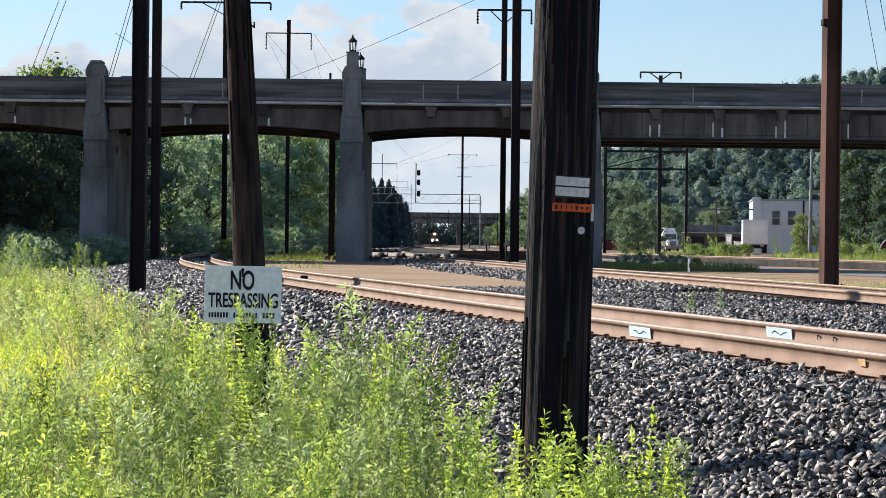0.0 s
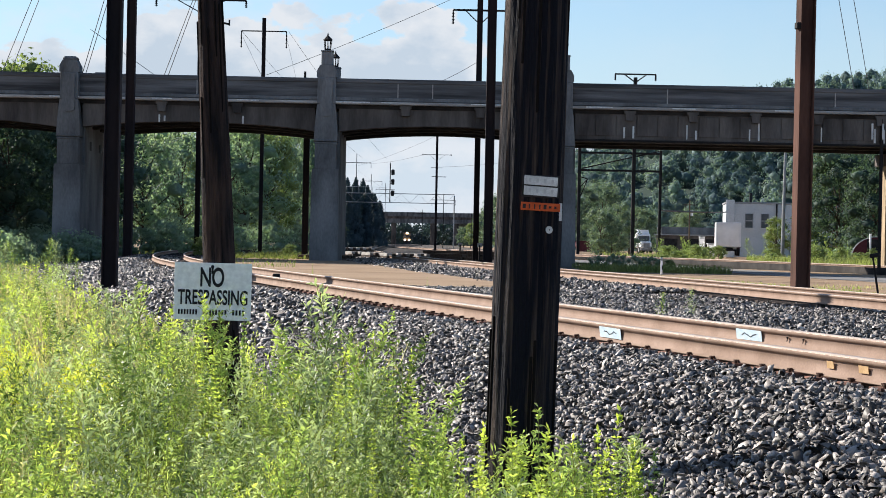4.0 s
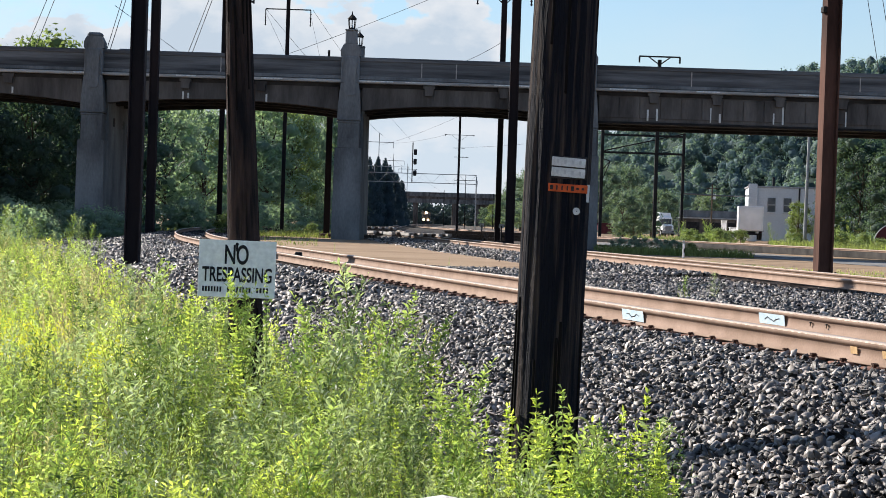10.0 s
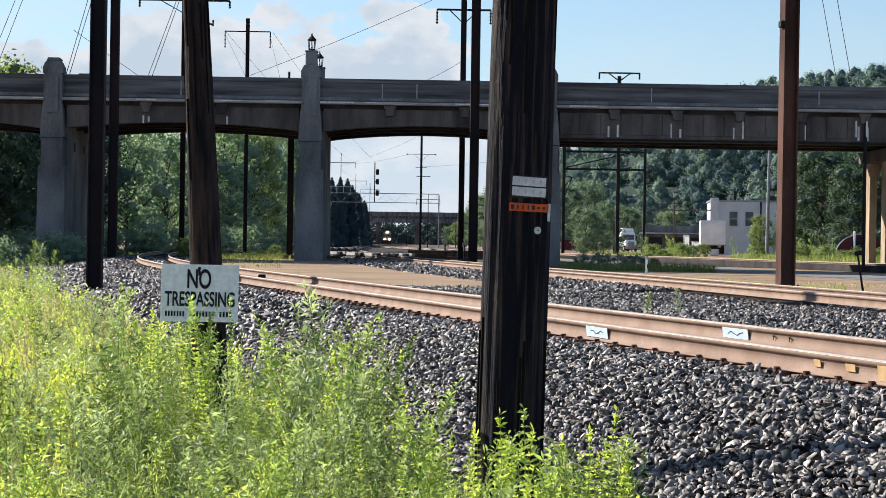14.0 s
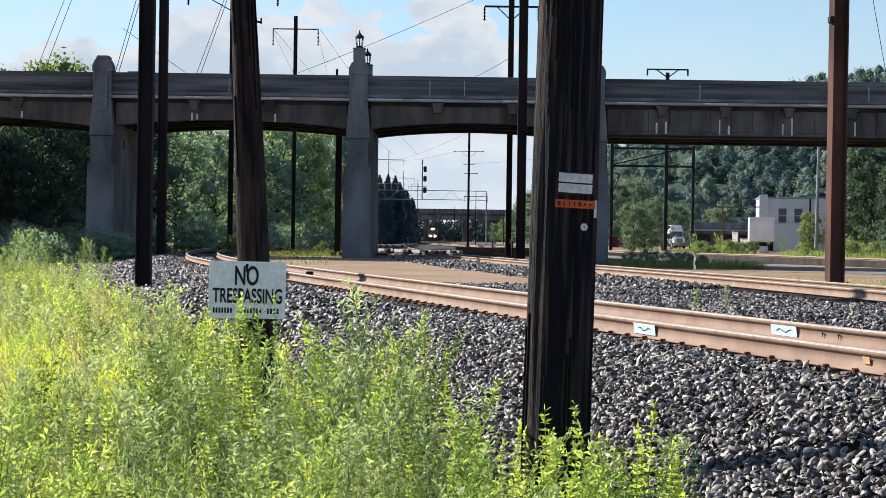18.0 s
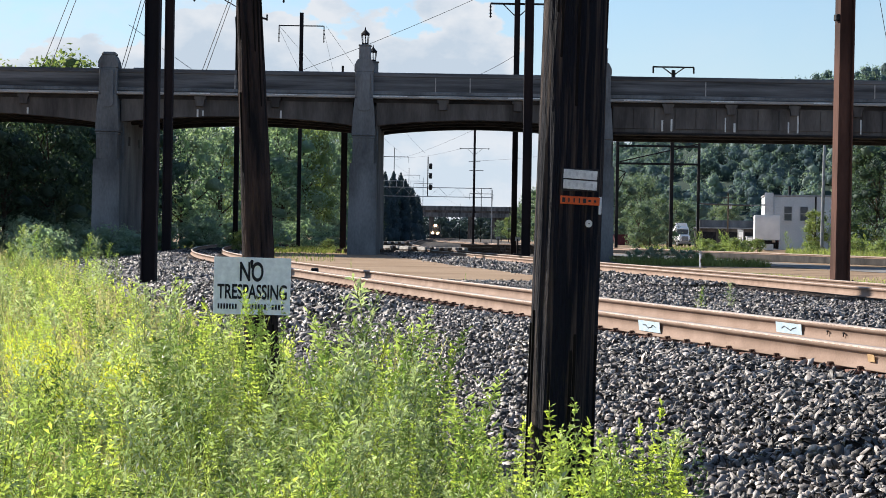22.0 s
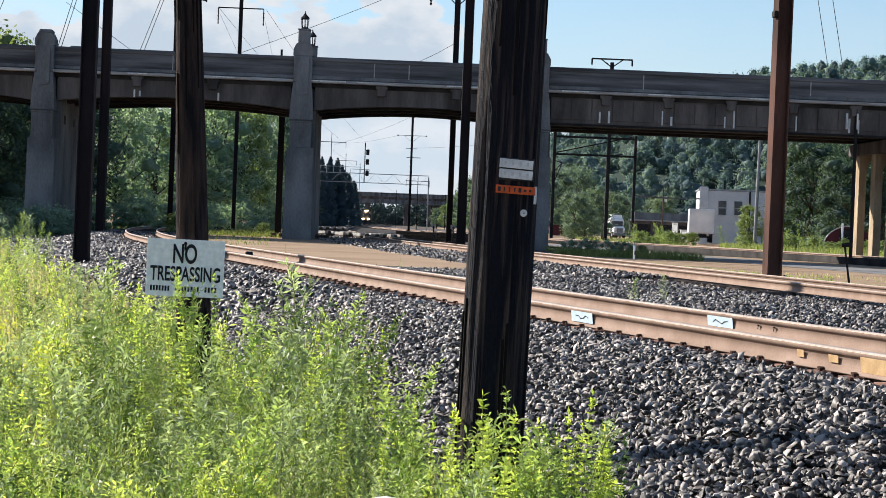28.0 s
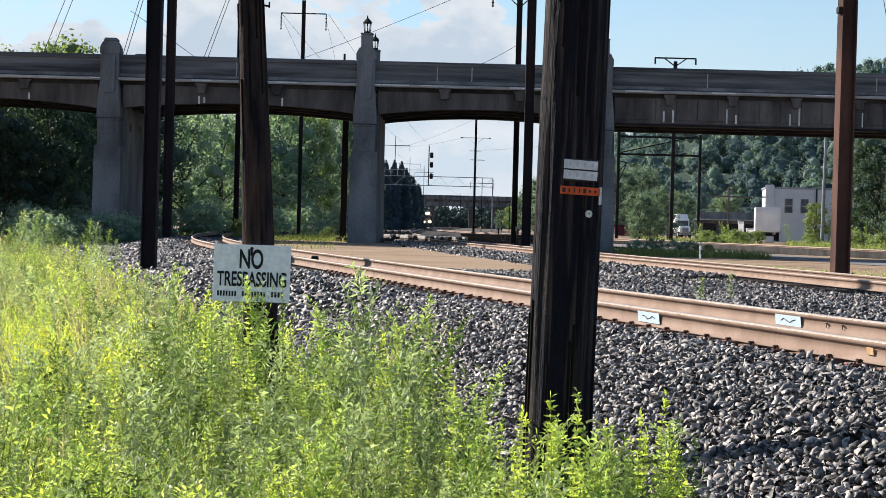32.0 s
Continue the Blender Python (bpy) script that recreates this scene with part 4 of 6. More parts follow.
# ---- wooden poles ----
def wood_pole(x, y, z, h, r0, r1, lean_x, lean_y, label, seed, wood):
    """A round pole with a split, ribbed surface."""
    p = thing("utility_pole", pose(x, y, z, lean_y, lean_x, 0), label, "pole", "wooden poles")
    rng = random.Random(seed)
    sides, rows = 96, 110
    grooves = [0.0] * sides
    for _ in range(44):
        c, d = rng.randrange(sides), rng.uniform(0.02, 0.085)
        grooves[c] -= d
    bulge = [rng.uniform(-0.012, 0.012) for _ in range(sides)]
    v, f = [], []
    for j in range(rows + 1):
        t = j / rows
        r = r0 + (r1 - r0) * t
        for i in range(sides):
            a = 2 * math.pi * i / sides
            cut = grooves[i] * max(0.0, 0.45 + 0.9 * noise.noise(Vector((i * 3.1, j * 0.11, seed))))
            rr = r * (1 + bulge[i] + cut + 0.02 * noise.noise(Vector((math.cos(a) * 2, math.sin(a) * 2, t * h * 0.8 + seed))))
            v.append((rr * math.cos(a), rr * math.sin(a), t * h))
    for j in range(rows):
        for i in range(sides):
            a, b = j * sides + i, j * sides + (i + 1) % sides
            f.append((a, b, b + sides, a + sides))
    part("shaft", mesh_of("shaft", v, f, wood, False), None, p)
    part("pole_top", rod((0, 0, h - 0.01), (0, 0, h + 0.02), r1 * 0.95, r1 * 0.85, 24), wood, p)
    for _ in range(14):
        a, z0, ln = rng.uniform(math.pi, 2 * math.pi), rng.choice((rng.uniform(0.3, 0.9), rng.uniform(2.2, 3.4))), rng.uniform(0.4, 0.9)
        r = r0 + (r1 - r0) * (z0 / h)
        bm = box((0, 0, ln / 2), (0.012, 0.012, ln), None, 0.003)
        part("crack", bm, M_CRACK, p, at=pose(r * 0.985 * math.cos(a), r * 0.985 * math.sin(a), z0, 0, 0, math.degrees(a)))
    return p


near_pole = wood_pole(0.490, 8.4, -0.97, 9.0, 0.156, 0.124, 1.15, 0.0, "dark creosoted wooden pole with number plates, split along the grain", 5, M_POLE)
wood_pole(-1.425, 14.55, -1.0, 7.0, 0.148, 0.052, -3.0, 0.0, "dark weathered wooden pole behind the sign, leaning a little", 9, M_POLE_B)


def tag_plate(name, x, z, w, h, material, label, lift=0.004, turn=0.0, thick=0.003):
    """A thin flat plate nailed to the near pole's face. x, z: its middle on the pole; turn: its tilt."""
    a = math.asin(max(-1, min(1, x / 0.150))) * 0.55
    m = pose(x, -0.150 * math.cos(a) - lift + 0.010 * abs(math.sin(a)), z, 0, 0, math.degrees(a)) @ pose(0, 0, 0, 0, -turn, 0)
    return part(name, box((0, 0, 0), (w, thick, h), None, min(0.0013, thick * 0.4)), material, near_pole, label, at=m)


def near_pole_tags():
    z0 = 0.988
    tag_plate("backing_plate", 0.038, z0 + 1.085, 0.168, 0.100, M_TAGK, "black backing of the number plates", 0.004)
    mark = done("mark", box((0, 0, 0), (0.010, 0.002, 0.018)), M_GALV)
    for z in (1.109, 1.063):
        p = tag_plate("number_plate", 0.038, z0 + z, 0.152, 0.040, M_TAGW, "small white plate with unreadable marks", 0.010, -2)
        for i in range(4):
            part("mark", mark, None, p, at=pose(-0.050 + 0.034 * i, -0.0022, 0))
    p = tag_plate("orange_plate", 0.040, z0 + 0.994, 0.178, 0.036, M_TAGO, "orange plate with a row of dark stamped marks", 0.010, -1)
    for i, w in enumerate((0.014, 0.006, 0.006, 0.006, 0.013, 0.012, 0.010)):
        part("mark", box((0, 0, 0), (w, 0.002, 0.020 if i < 5 else 0.010)), M_TAGK, p, at=pose(-0.074 + 0.0235 * i, -0.0022, 0))
    tag_plate("white_strip", 0.132, z0 + 0.975, 0.016, 0.078, M_TAGW, "white strip at the edge of the plates", 0.010)
    tag = part("round_tag", rod((0, 0.002, 0), (0, -0.003, 0), 0.0165, None, 14), M_TAGW, near_pole, "small round white tag", at=pose(0.083, -0.142, z0 + 0.894, 0, 0, 18))
    part("nail", rod((0, -0.002, 0), (0, -0.006, 0), 0.003, None, 8), M_TAGK, tag)


near_pole_tags()


def build_sign():
    s = thing("trespass_sign", pose(-1.538, 14.37, 0.435, 0, 0.6, 2), "white enamel sign with black lettering nailed to a pole", "sign")
    w, h = 0.592, 0.44
    part("plate", box((0, 0, 0), (w, 0.006, h), None, 0.002), M_SIGN, s)
    for k in (-1, 1):
        part("turned_edge", box((k * (w / 2 - 0.003), 0.006, 0), (0.006, 0.014, h - 0.01), None, 0.001), M_SIGN, s)
    part("lettering", text_mesh("NO", 0.152, 0.182, M_INK), None, s, "NO in black capitals", at=pose(-0.005, -0.006, 0.110))
    part("lettering", text_mesh("TRESPASSING", 0.116, 0.535, M_INK), None, s, "TRESPASSING in black capitals", at=pose(0.002, -0.006, -0.045))
    x = -0.265
    for n, wd in ((7, 0.155), (8, 0.19), (4, 0.10)):
        for i in range(n):
            bw = wd / n
            part("small_bar", box((x + bw * (i + 0.5), -0.005, -0.160), (bw * 0.62, 0.004, 0.040), None, 0.001), M_INK, s)
        x += wd + 0.035
    for z in (0.19, -0.185):
        part("nail", rod((-0.005, -0.012, z), (-0.005, 0.0, z), 0.013, 0.013, 8), M_INK, s)
    part("nail_stain", box((-0.005, -0.005, 0.16), (0.016, 0.003, 0.05)), M_INK, s)


build_sign()


# ---- trees and woods ----
def leaf_cloud(centres, radii, per, size, rng, flat=0.75, shell=0.55, lay=0.75):
    """Many small leaf sprays, scattered through clumps: corners and faces."""
    c = np.repeat(np.asarray(centres, float), per, 0)
    r = np.repeat(np.asarray(radii, float), per)
    n = len(c)
    d = rng.normal(size=(n, 3))
    d /= np.linalg.norm(d, axis=1)[:, None]
    rad = r * (shell + (1 - shell) * rng.random(n) ** 0.6) * (1 + 0.12 * rng.normal(size=n))
    p = c + d * rad[:, None] * [1, 1, flat]
    u = rng.normal(size=(n, 3))
    u /= np.linalg.norm(u, axis=1)[:, None]
    # leaves lie mostly along the clump's skin, with some disorder
    face = lay * d + (1 - lay) * rng.normal(size=(n, 3))
    u -= face * ((u * face).sum(1) / (face * face).sum(1))[:, None]
    u /= np.linalg.norm(u, axis=1)[:, None] + 1e-9
    w = np.cross(u, face)
    w /= np.linalg.norm(w, axis=1)[:, None] + 1e-9
    s = (size * rng.uniform(0.6, 1.5, n))[:, None]
    v = np.stack([p - u * s, p + w * s * 0.45, p + u * s, p - w * s * 0.45], 1)
    return v.reshape(-1, 3), np.arange(4 * n).reshape(n, 4)


def cores(centres, radii, rng, share=0.86, flat=0.75):
    """Lumpy dense hearts of leaf clumps, smooth-shaded."""
    bm = bmesh.new()
    bmesh.ops.create_icosphere(bm, subdivisions=1, radius=1.05)
    base = np.array([v.co[:] for v in bm.verts])
    faces = np.array([[v.index for v in f.verts] for f in bm.faces])
    bm.free()
    c, r = np.asarray(centres, float), np.asarray(radii, float)
    n = len(c)
    bump = 1 + 0.20 * rng.normal(size=(n, len(base), 1))
    v = c[:, None] + base[None] * bump * (r * share)[:, None, None] * [1, 1, flat]
    return v.reshape(-1, 3), (faces[None] + len(base) * np.arange(n)[:, None, None]).reshape(-1, 3)


def tree_meshes(h, spread, seed, leaf, clumps=32, per=170, size=0.135):
    rng = np.random.default_rng(seed)
    bm = bmesh.new()
    rod((0, 0, -0.3), (0.1, 0, h * 0.45), h * 0.022, h * 0.013, 8, bm)
    cs, rs = [], []
    for i in range(clumps):
        t = i / (clumps - 1)
        z = h * (0.16 + 0.76 * t)
        belt = spread * (0.35 + 0.65 * math.sin(math.pi * min(1, 0.18 + 0.78 * t)) ** 0.8)
        a = i * 2.4 + rng.uniform(-0.5, 0.5)
        q = belt * rng.uniform(0.3, 0.85)
        c = (q * math.cos(a), q * math.sin(a), z + rng.uniform(-0.3, 0.3))
        cs.append(c)
        rs.append(spread * rng.uniform(0.24, 0.46))
        if i % 2 == 0:
            rod((0, 0, max(0.5, z * 0.6)), c, h * 0.008, h * 0.003, 5, bm)
    v, f = leaf_cloud(cs, rs, per, size, rng, 0.8, 0.45, 0.8)
    cv, cf = cores(cs, np.array(rs) * 0.48, rng)
    return done("trunk", bm, M_BARK), mesh_of("crown", v, f, leaf), mesh_of("inner_crown", cv, cf, leaf, True)


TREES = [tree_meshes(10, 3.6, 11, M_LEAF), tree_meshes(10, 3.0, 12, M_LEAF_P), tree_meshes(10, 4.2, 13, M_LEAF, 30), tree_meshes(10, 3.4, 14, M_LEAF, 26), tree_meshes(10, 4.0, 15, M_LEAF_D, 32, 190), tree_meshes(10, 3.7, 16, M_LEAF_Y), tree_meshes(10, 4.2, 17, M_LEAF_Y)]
BUSHES = [tree_meshes(2.2, 1.7, 21, M_LEAF_P, 14, 100, 0.095), tree_meshes(2.0, 2.0, 22, M_LEAF, 14, 100, 0.10)]


def plant_tree(x, y, h, kind, label, category="tree", group="trees", name="tree", z=None, wide=1.0):
    base = 10.0 if name == "tree" else 2.1
    meshes = (TREES if name == "tree" else BUSHES)[kind]
    k = h / base
    t = thing(name, pose(x, y, float(ground_z(x, y)) if z is None else z, 0, 0, (x * 37 + y * 11) % 360) @ Matrix.Diagonal((k * wide, k * wide, k, 1)), label, category, group)
    part("trunk", meshes[0], None, t)
    part("crown", meshes[1], None, t)
    part("inner_crown", meshes[2], None, t)


rt = random.Random(17)
# behind the bridge, beyond the curving track
for x, y, h in ((-37, 128, 13), (-33, 122, 11), (-29.5, 130, 12), (-31.0, 146, 16.1), (-35.0, 147, 16.3), (-27, 124, 10), (-34.5, 140, 13.5), (-24.5, 133, 11), (-26.2, 142, 13.6), (-22, 150, 11.5), (-25, 160, 12), (-21.5, 170, 12), (-24, 180, 12.5),
                (-20.5, 190, 12), (-28, 195, 13), (-23.5, 205, 12.5), (-27, 225, 14), (-24.5, 245, 14), (-22.5, 262, 13), (-26, 290, 15), (-22.8, 310, 15), (-20.8, 230, 10), (-32, 172, 13), (-19.8, 330, 14), (-29, 120, 9.0), (-33, 119, 9.5), (-15.8, 218, 16), (-13.9, 232, 16), (-17.0, 236, 17), (-12.8, 250, 16), (-15, 262, 17.0), (-14.6, 276, 13), (-16.4, 205, 14), (-18.3, 196, 14.5), (-19.6, 206, 15.5), (-18.9, 215, 15)):
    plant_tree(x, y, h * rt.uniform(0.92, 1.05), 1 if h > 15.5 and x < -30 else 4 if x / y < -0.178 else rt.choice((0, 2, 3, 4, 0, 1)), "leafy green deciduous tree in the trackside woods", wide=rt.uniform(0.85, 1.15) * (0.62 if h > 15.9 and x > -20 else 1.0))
# beyond the main track on the other side, and the yard
for x, y, h, k in ((21, 212, 6.0, 0), (24.5, 226, 6.8, 2), (47, 380, 9, 0), (22.5, 215, 5, 0), (39, 360, 8, 2), (56, 390, 9, 0), (25, 300, 12, 2), (33, 330, 13, 0), (16.5, 330, 11, 0), (19.5, 350, 13, 2), (21, 380, 14, 3), (18.5, 420, 12, 0), (20, 300, 10, 2), (17, 460, 10, 2), (14.5, 480, 7, 1), (24, 400, 15, 0), (12.5, 500, 6, 0),
                   (48.8, 215, 13.5, 4), (52, 225, 15, 4), (55, 215, 14, 4), (58, 230, 16, 4), (44.8, 232, 5.6, 1), (50.5, 205, 11, 4), (54, 204, 12, 4), (62, 220, 15, 4), (45, 308, 8, 0), (41, 345, 9, 2)):
    plant_tree(x, y, h, {0: 5, 2: 6, 3: 5}.get(k, k), "sunlit leafy tree beside the rail yard" if k == 1 else "dense green tree beside the rail yard", wide=1.1)
# low growth
for x, y, h, k in ((-19.1, 99.5, 2.0, 1), (-22.3, 98, 2.3, 1), (-25.4, 97.5, 2.2, 1), (-17.0, 99, 1.5, 1), (-27.0, 98, 2.5, 1), (-18.0, 101, 1.9, 1), (-20.6, 96, 1.6, 1), (-13.6, 120, 1.6, 0), (-12.8, 128, 1.3, 0), (-21.5, 118, 2.2, 1), (-18, 82, 1.9, 1),
                   (-20.5, 126, 2.6, 1), (-17.6, 131, 2.4, 1), (-23.2, 122, 2.6, 1), (-16.0, 136, 2.2, 1), (-19.0, 140, 2.8, 1), (-21.6, 136, 2.6, 0), (-24.5, 118, 2.4, 1), (-14.6, 144, 2.0, 1), (-17, 150, 2.6, 1), (-27, 116, 2.6, 1), (-30, 118, 2.8, 1), (-15.2, 180, 2.8, 1), (-17.5, 176, 3.0, 1), (-12.6, 200, 2.6, 1), (-10.8, 205, 2.0, 0), (-14.0, 190, 2.8, 1), (-22.4, 128, 2.6, 1),
                   (-9.2, 136, 1.0, 0),
                   (10.2, 104, 0.7, 1), (11.3, 105, 0.8, 1), (12.4, 104, 0.75, 1), (13.5, 106, 0.7, 1), (14.3, 105, 0.55, 0), (46, 215, 3.0, 0), (48.5, 212, 2.4, 0), (50.5, 218, 2.6, 0), (44, 205, 1.8, 0), (52, 204, 2.0, 0), (55, 196, 1.7, 1), (58, 190, 1.8, 0), (37, 228, 1.5, 0), (34.5, 220, 1.4, 0), (46, 200, 1.6, 1), (62, 192, 1.9, 0), (41, 214, 1.4, 0)):
    plant_tree(x, y, h * (0.8 if x < 0 else 1.0), k, "low rounded green bush at the trackside", "bush", "bushes", "bush", wide=1.15)

for i in range(40):
    bearing, y = rt.choice((rt.uniform(0.125, 0.156), rt.uniform(0.180, 0.268), rt.uniform(0.180, 0.268))), rt.uniform(150, 196)
    plant_tree(bearing * y, y, rt.uniform(0.7, 1.6), 0, "low sunlit green bush along the yard track", "bush", "bushes", "bush", wide=rt.uniform(0.9, 1.4))


def dark_conifers():
    row = ((-16.5, 385, 13), (-14.8, 392, 12.5), (-13.2, 398, 12.8), (-11.6, 410, 11.8), (-10.2, 420, 10.5), (-9.0, 435, 9.0), (-18.2, 390, 14), (-19.8, 395, 14), (-12.6, 430, 13.5), (-9.4, 450, 7.0), (-9.2, 455, 8.5), (-10.8, 400, 11), (-9.4, 410, 10), (-15.6, 370, 12.5), (-17.4, 372, 12), (-14, 376, 11), (-8.6, 425, 9))
    for i, (x, y, h) in enumerate(row + tuple((x + 0.85, y + 9, h * 0.92) for x, y, h in row if x < -11.5)):
        rng = np.random.default_rng(50 + i)
        h *= 1.15
        t = thing("conifer", pose(x, y, -0.4), "dark green conifer in a dense row beside the tracks", "tree", "conifers")
        part("trunk", rod((0, 0, 0), (0, 0, h * 0.9), 0.2, 0.04, 6), M_BARK, t)
        zs = np.linspace(0.05, 1.0, 22)
        cs = [(rng.uniform(-0.5, 0.5) * (1 - z), rng.uniform(-0.5, 0.5) * (1 - z), h * z) for z in zs]
        rs = [0.16 + 2.3 * (1 - z) ** 0.62 for z in zs]
        v, f = leaf_cloud(cs, rs, 150, 0.2, rng, 1.1, 0.45, 0.85)
        part("crown", mesh_of("crown", v, f, M_CONIFER), None, t)
        cv, cf = cores(cs, rs, rng, 0.7, 0.9)
        part("inner_crown", mesh_of("inner_crown", cv, cf, M_CONIFER, True), None, t)


dark_conifers()


def hill():
    """A wooded ridge across the river, rising to the right."""
    px = np.array([-700, -300, 26, 40, 60, 95, 130, 160, 200, 300, 500, 900.0])
    pz = np.array([-2, -2, -2, 11, 27, 45, 55, 62, 68, 76, 74, 60.0])
    xs = np.linspace(-700, 900, 120)
    ds = np.linspace(0, 1, 16)
    top = np.interp(xs, px, pz)
    gx, gd = np.meshgrid(xs, ds)
    gy = 520 + 260 * gd
    gz = -1 + (np.interp(gx, px, pz)) * np.sin(gd * math.pi / 2) ** 1.1
    idx = np.arange(gx.size).reshape(gx.shape)
    f = np.stack([idx[:-1, :-1], idx[:-1, 1:], idx[1:, 1:], idx[1:, :-1]], -1).reshape(-1, 4)
    tagged(new("hillside", mesh_of("hillside", np.stack([gx, gy, gz], -1), f, M_HILLG, True)), "dark wooded hillside behind the yard", "hill", kind="structure")
    rng = np.random.default_rng(77)
    n = 700
    d = rng.random(n) ** 0.8
    y = 520 + 262 * d
    x = y * rng.uniform(0.045, 0.30, n)
    z = -1 + np.interp(x, px, pz) * np.sin(d * math.pi / 2) ** 1.1
    cs, rs = [], []
    for xi, yi, zi in zip(x, y, z):
        h, w = rng.uniform(5, 12), rng.uniform(2.6, 5.4)
        for k in range(5):
            u = rng.random()
            a = rng.uniform(0, 6.28)
            q = w * (1.0 - 0.75 * u) * rng.uniform(0.3, 1.0)
            cs.append((xi + q * math.cos(a), yi + q * math.sin(a), zi + h * (0.3 + 0.7 * u)))
            rs.append(rng.uniform(1.6, 3.6) * (1.15 - 0.35 * u))
    cv, cf = cores(cs, rs, rng, 0.60, 1.0)
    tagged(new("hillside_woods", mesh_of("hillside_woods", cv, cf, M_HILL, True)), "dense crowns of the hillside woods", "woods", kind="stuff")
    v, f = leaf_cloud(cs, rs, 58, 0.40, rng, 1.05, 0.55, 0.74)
    tagged(new("hillside_woods", mesh_of("hillside_woods", v, f, M_HILL)), "green deciduous woods covering the hillside, haze put into the leaf colour", "woods", kind="stuff")
    n = 700
    x = rng.uniform(-120, 60, n)
    y = rng.uniform(985, 1060, n)
    cs = np.stack([x, y, rng.uniform(0, 10.5, n)], -1)
    v, f = leaf_cloud(cs, rng.uniform(3, 6, n), 40, 1.0, rng, 0.8, 0.4)
    tagged(new("distant_woods", mesh_of("distant_woods", v, f, M_CONIFER)), "distant line of trees at the end of the tracks, haze put into their colour", "woods", kind="stuff")


hill()


def far_overpass():
    b = thing("far_overpass", pose(0, 960, 1.6), "distant grey road overpass crossing the tracks", "bridge")
    part("deck", box((12, 0, 12.0), (90, 10, 1.4), None, 0.1), M_CONC_D, b)
    part("parapet", box((12, -5.1, 13.6), (90, 0.4, 2.2), None, 0.05), M_CONC, b)
    part("girder", box((12, -4.6, 10.2), (90, 0.6, 2.2), None, 0.05), M_CONC, b)
    for x in (-26, -12, 8, 20, 34, 50):
        part("pier", box((x, 0, 3.9), (2.4, 8, 12.3), None, 0.1), M_CONC_D, b)
    part("abutment", box((36, 4, 5.0), (34, 3, 13.4)), M_CONC, b)


far_overpass()


# ---- yard: buildings and vehicles ----
def warehouse():
    b = thing("warehouse", pose(43.5, 262, -0.3, 0, 0, -7), "white two-storey flat-roofed building with small windows", "building")
    w, d, h = 17.0, 12.0, 7.5
    part("wall", box((w / 2, d / 2, h / 2), (w, d, h), None, 0.05), M_WALLW, b)
    part("roof", box((w / 2, d / 2, h + 0.1), (w + 0.3, d + 0.3, 0.25), None, 0.04), M_GREY, b, "dark roof edge")
    part("corner_pier", box((0.55, -0.15, h / 2 + 0.2), (1.2, 0.5, h + 0.6), None, 0.04), M_WALLW, b)
    for x in (3.2, 5.4, 11.2, 14.0):
        win = part("window", box((x, -0.02, 5.1), (1.15, 0.14, 2.0), None, 0.02), M_GREY, b, "grey framed window")
        for k in (-0.52, 0.52):
            part("pane", box((x, -0.1, 5.1 + k), (0.95, 0.05, 0.88)), M_GLASS, win)
        part("sill", box((x, -0.12, 4.05), (1.35, 0.3, 0.12), None, 0.02), M_WALLW, win)
    part("down_pipe", rod((7.0, -0.1, 0.2), (7.0, -0.1, h), 0.12, None, 8), M_DARK, b)
    part("dock_door", box((10.3, -0.05, 1.7), (3.0, 0.2, 3.2), None, 0.03), M_GREY, b, "grey loading door")
    part("roof_vent", box((13.5, 4, h + 0.6), (1.6, 1.6, 1.0), None, 0.1), M_GALV, b)
    part("roof_vent", rod((3.6, 4, h), (3.6, 4, h + 1.6), 0.2, None, 8), M_DARK, b)
    part("satellite_dish", rod((1.0, -0.5, 4.4), (1.0, -0.62, 4.5), 0.3, 0.1, 10), M_WHITE, b)


def box_truck(x, y, turn, label, s=1.0):
    t = thing("box_truck", pose(x, y, -0.1, 0, 0, turn) @ Matrix.Diagonal((1.3, 1.2, 1.17, 1)), label, "truck")
    part("cargo_box", box((0, 0, 2.35), (2.5, 6.5, 2.75), None, 0.04), M_WHITE, t, "white cargo box")
    part("rear_door", box((0, -3.27, 2.3), (2.2, 0.06, 2.4), None, 0.02), M_WHITE, t)
    for k in (-1, 1):
        part("rear_lamp", box((k * 1.05, -3.27, 0.85), (0.18, 0.06, 0.14)), M_RED, t)
        part("box_rail", box((k * 1.27, 0, 0.99), (0.06, 6.5, 0.12)), M_GREY, t)
    part("bumper", box((0, -3.3, 0.62), (2.3, 0.18, 0.2), None, 0.03), M_DARK, t)
    part("chassis", box((0, 0.8, 0.78), (1.0, 8.2, 0.28)), M_DARK, t)
    cab = part("cab", box((0, 4.3, 1.6), (2.2, 1.9, 1.9), None, 0.2), M_WHITE, t)
    part("windscreen", box((0, 5.22, 1.95), (1.9, 0.08, 0.8), None, 0.02), M_GLASS, cab)
    for k in (-1, 1):
        part("door_glass", box((k * 1.1, 4.4, 1.95), (0.05, 0.9, 0.7)), M_GLASS, cab)
        part("mirror", box((k * 1.35, 5.1, 1.9), (0.12, 0.1, 0.45), None, 0.02), M_DARK, cab)
        for yy in (-2.2, 4.2):
            wh = part("wheel", rod((k * 0.85, yy, 0.48), (k * 1.15, yy, 0.48), 0.48, None, 16), M_DARK, t)
            part("rim", rod((k * 1.155, yy, 0.48), (k * 1.17, yy, 0.48), 0.26, None, 12), M_GREY, wh)


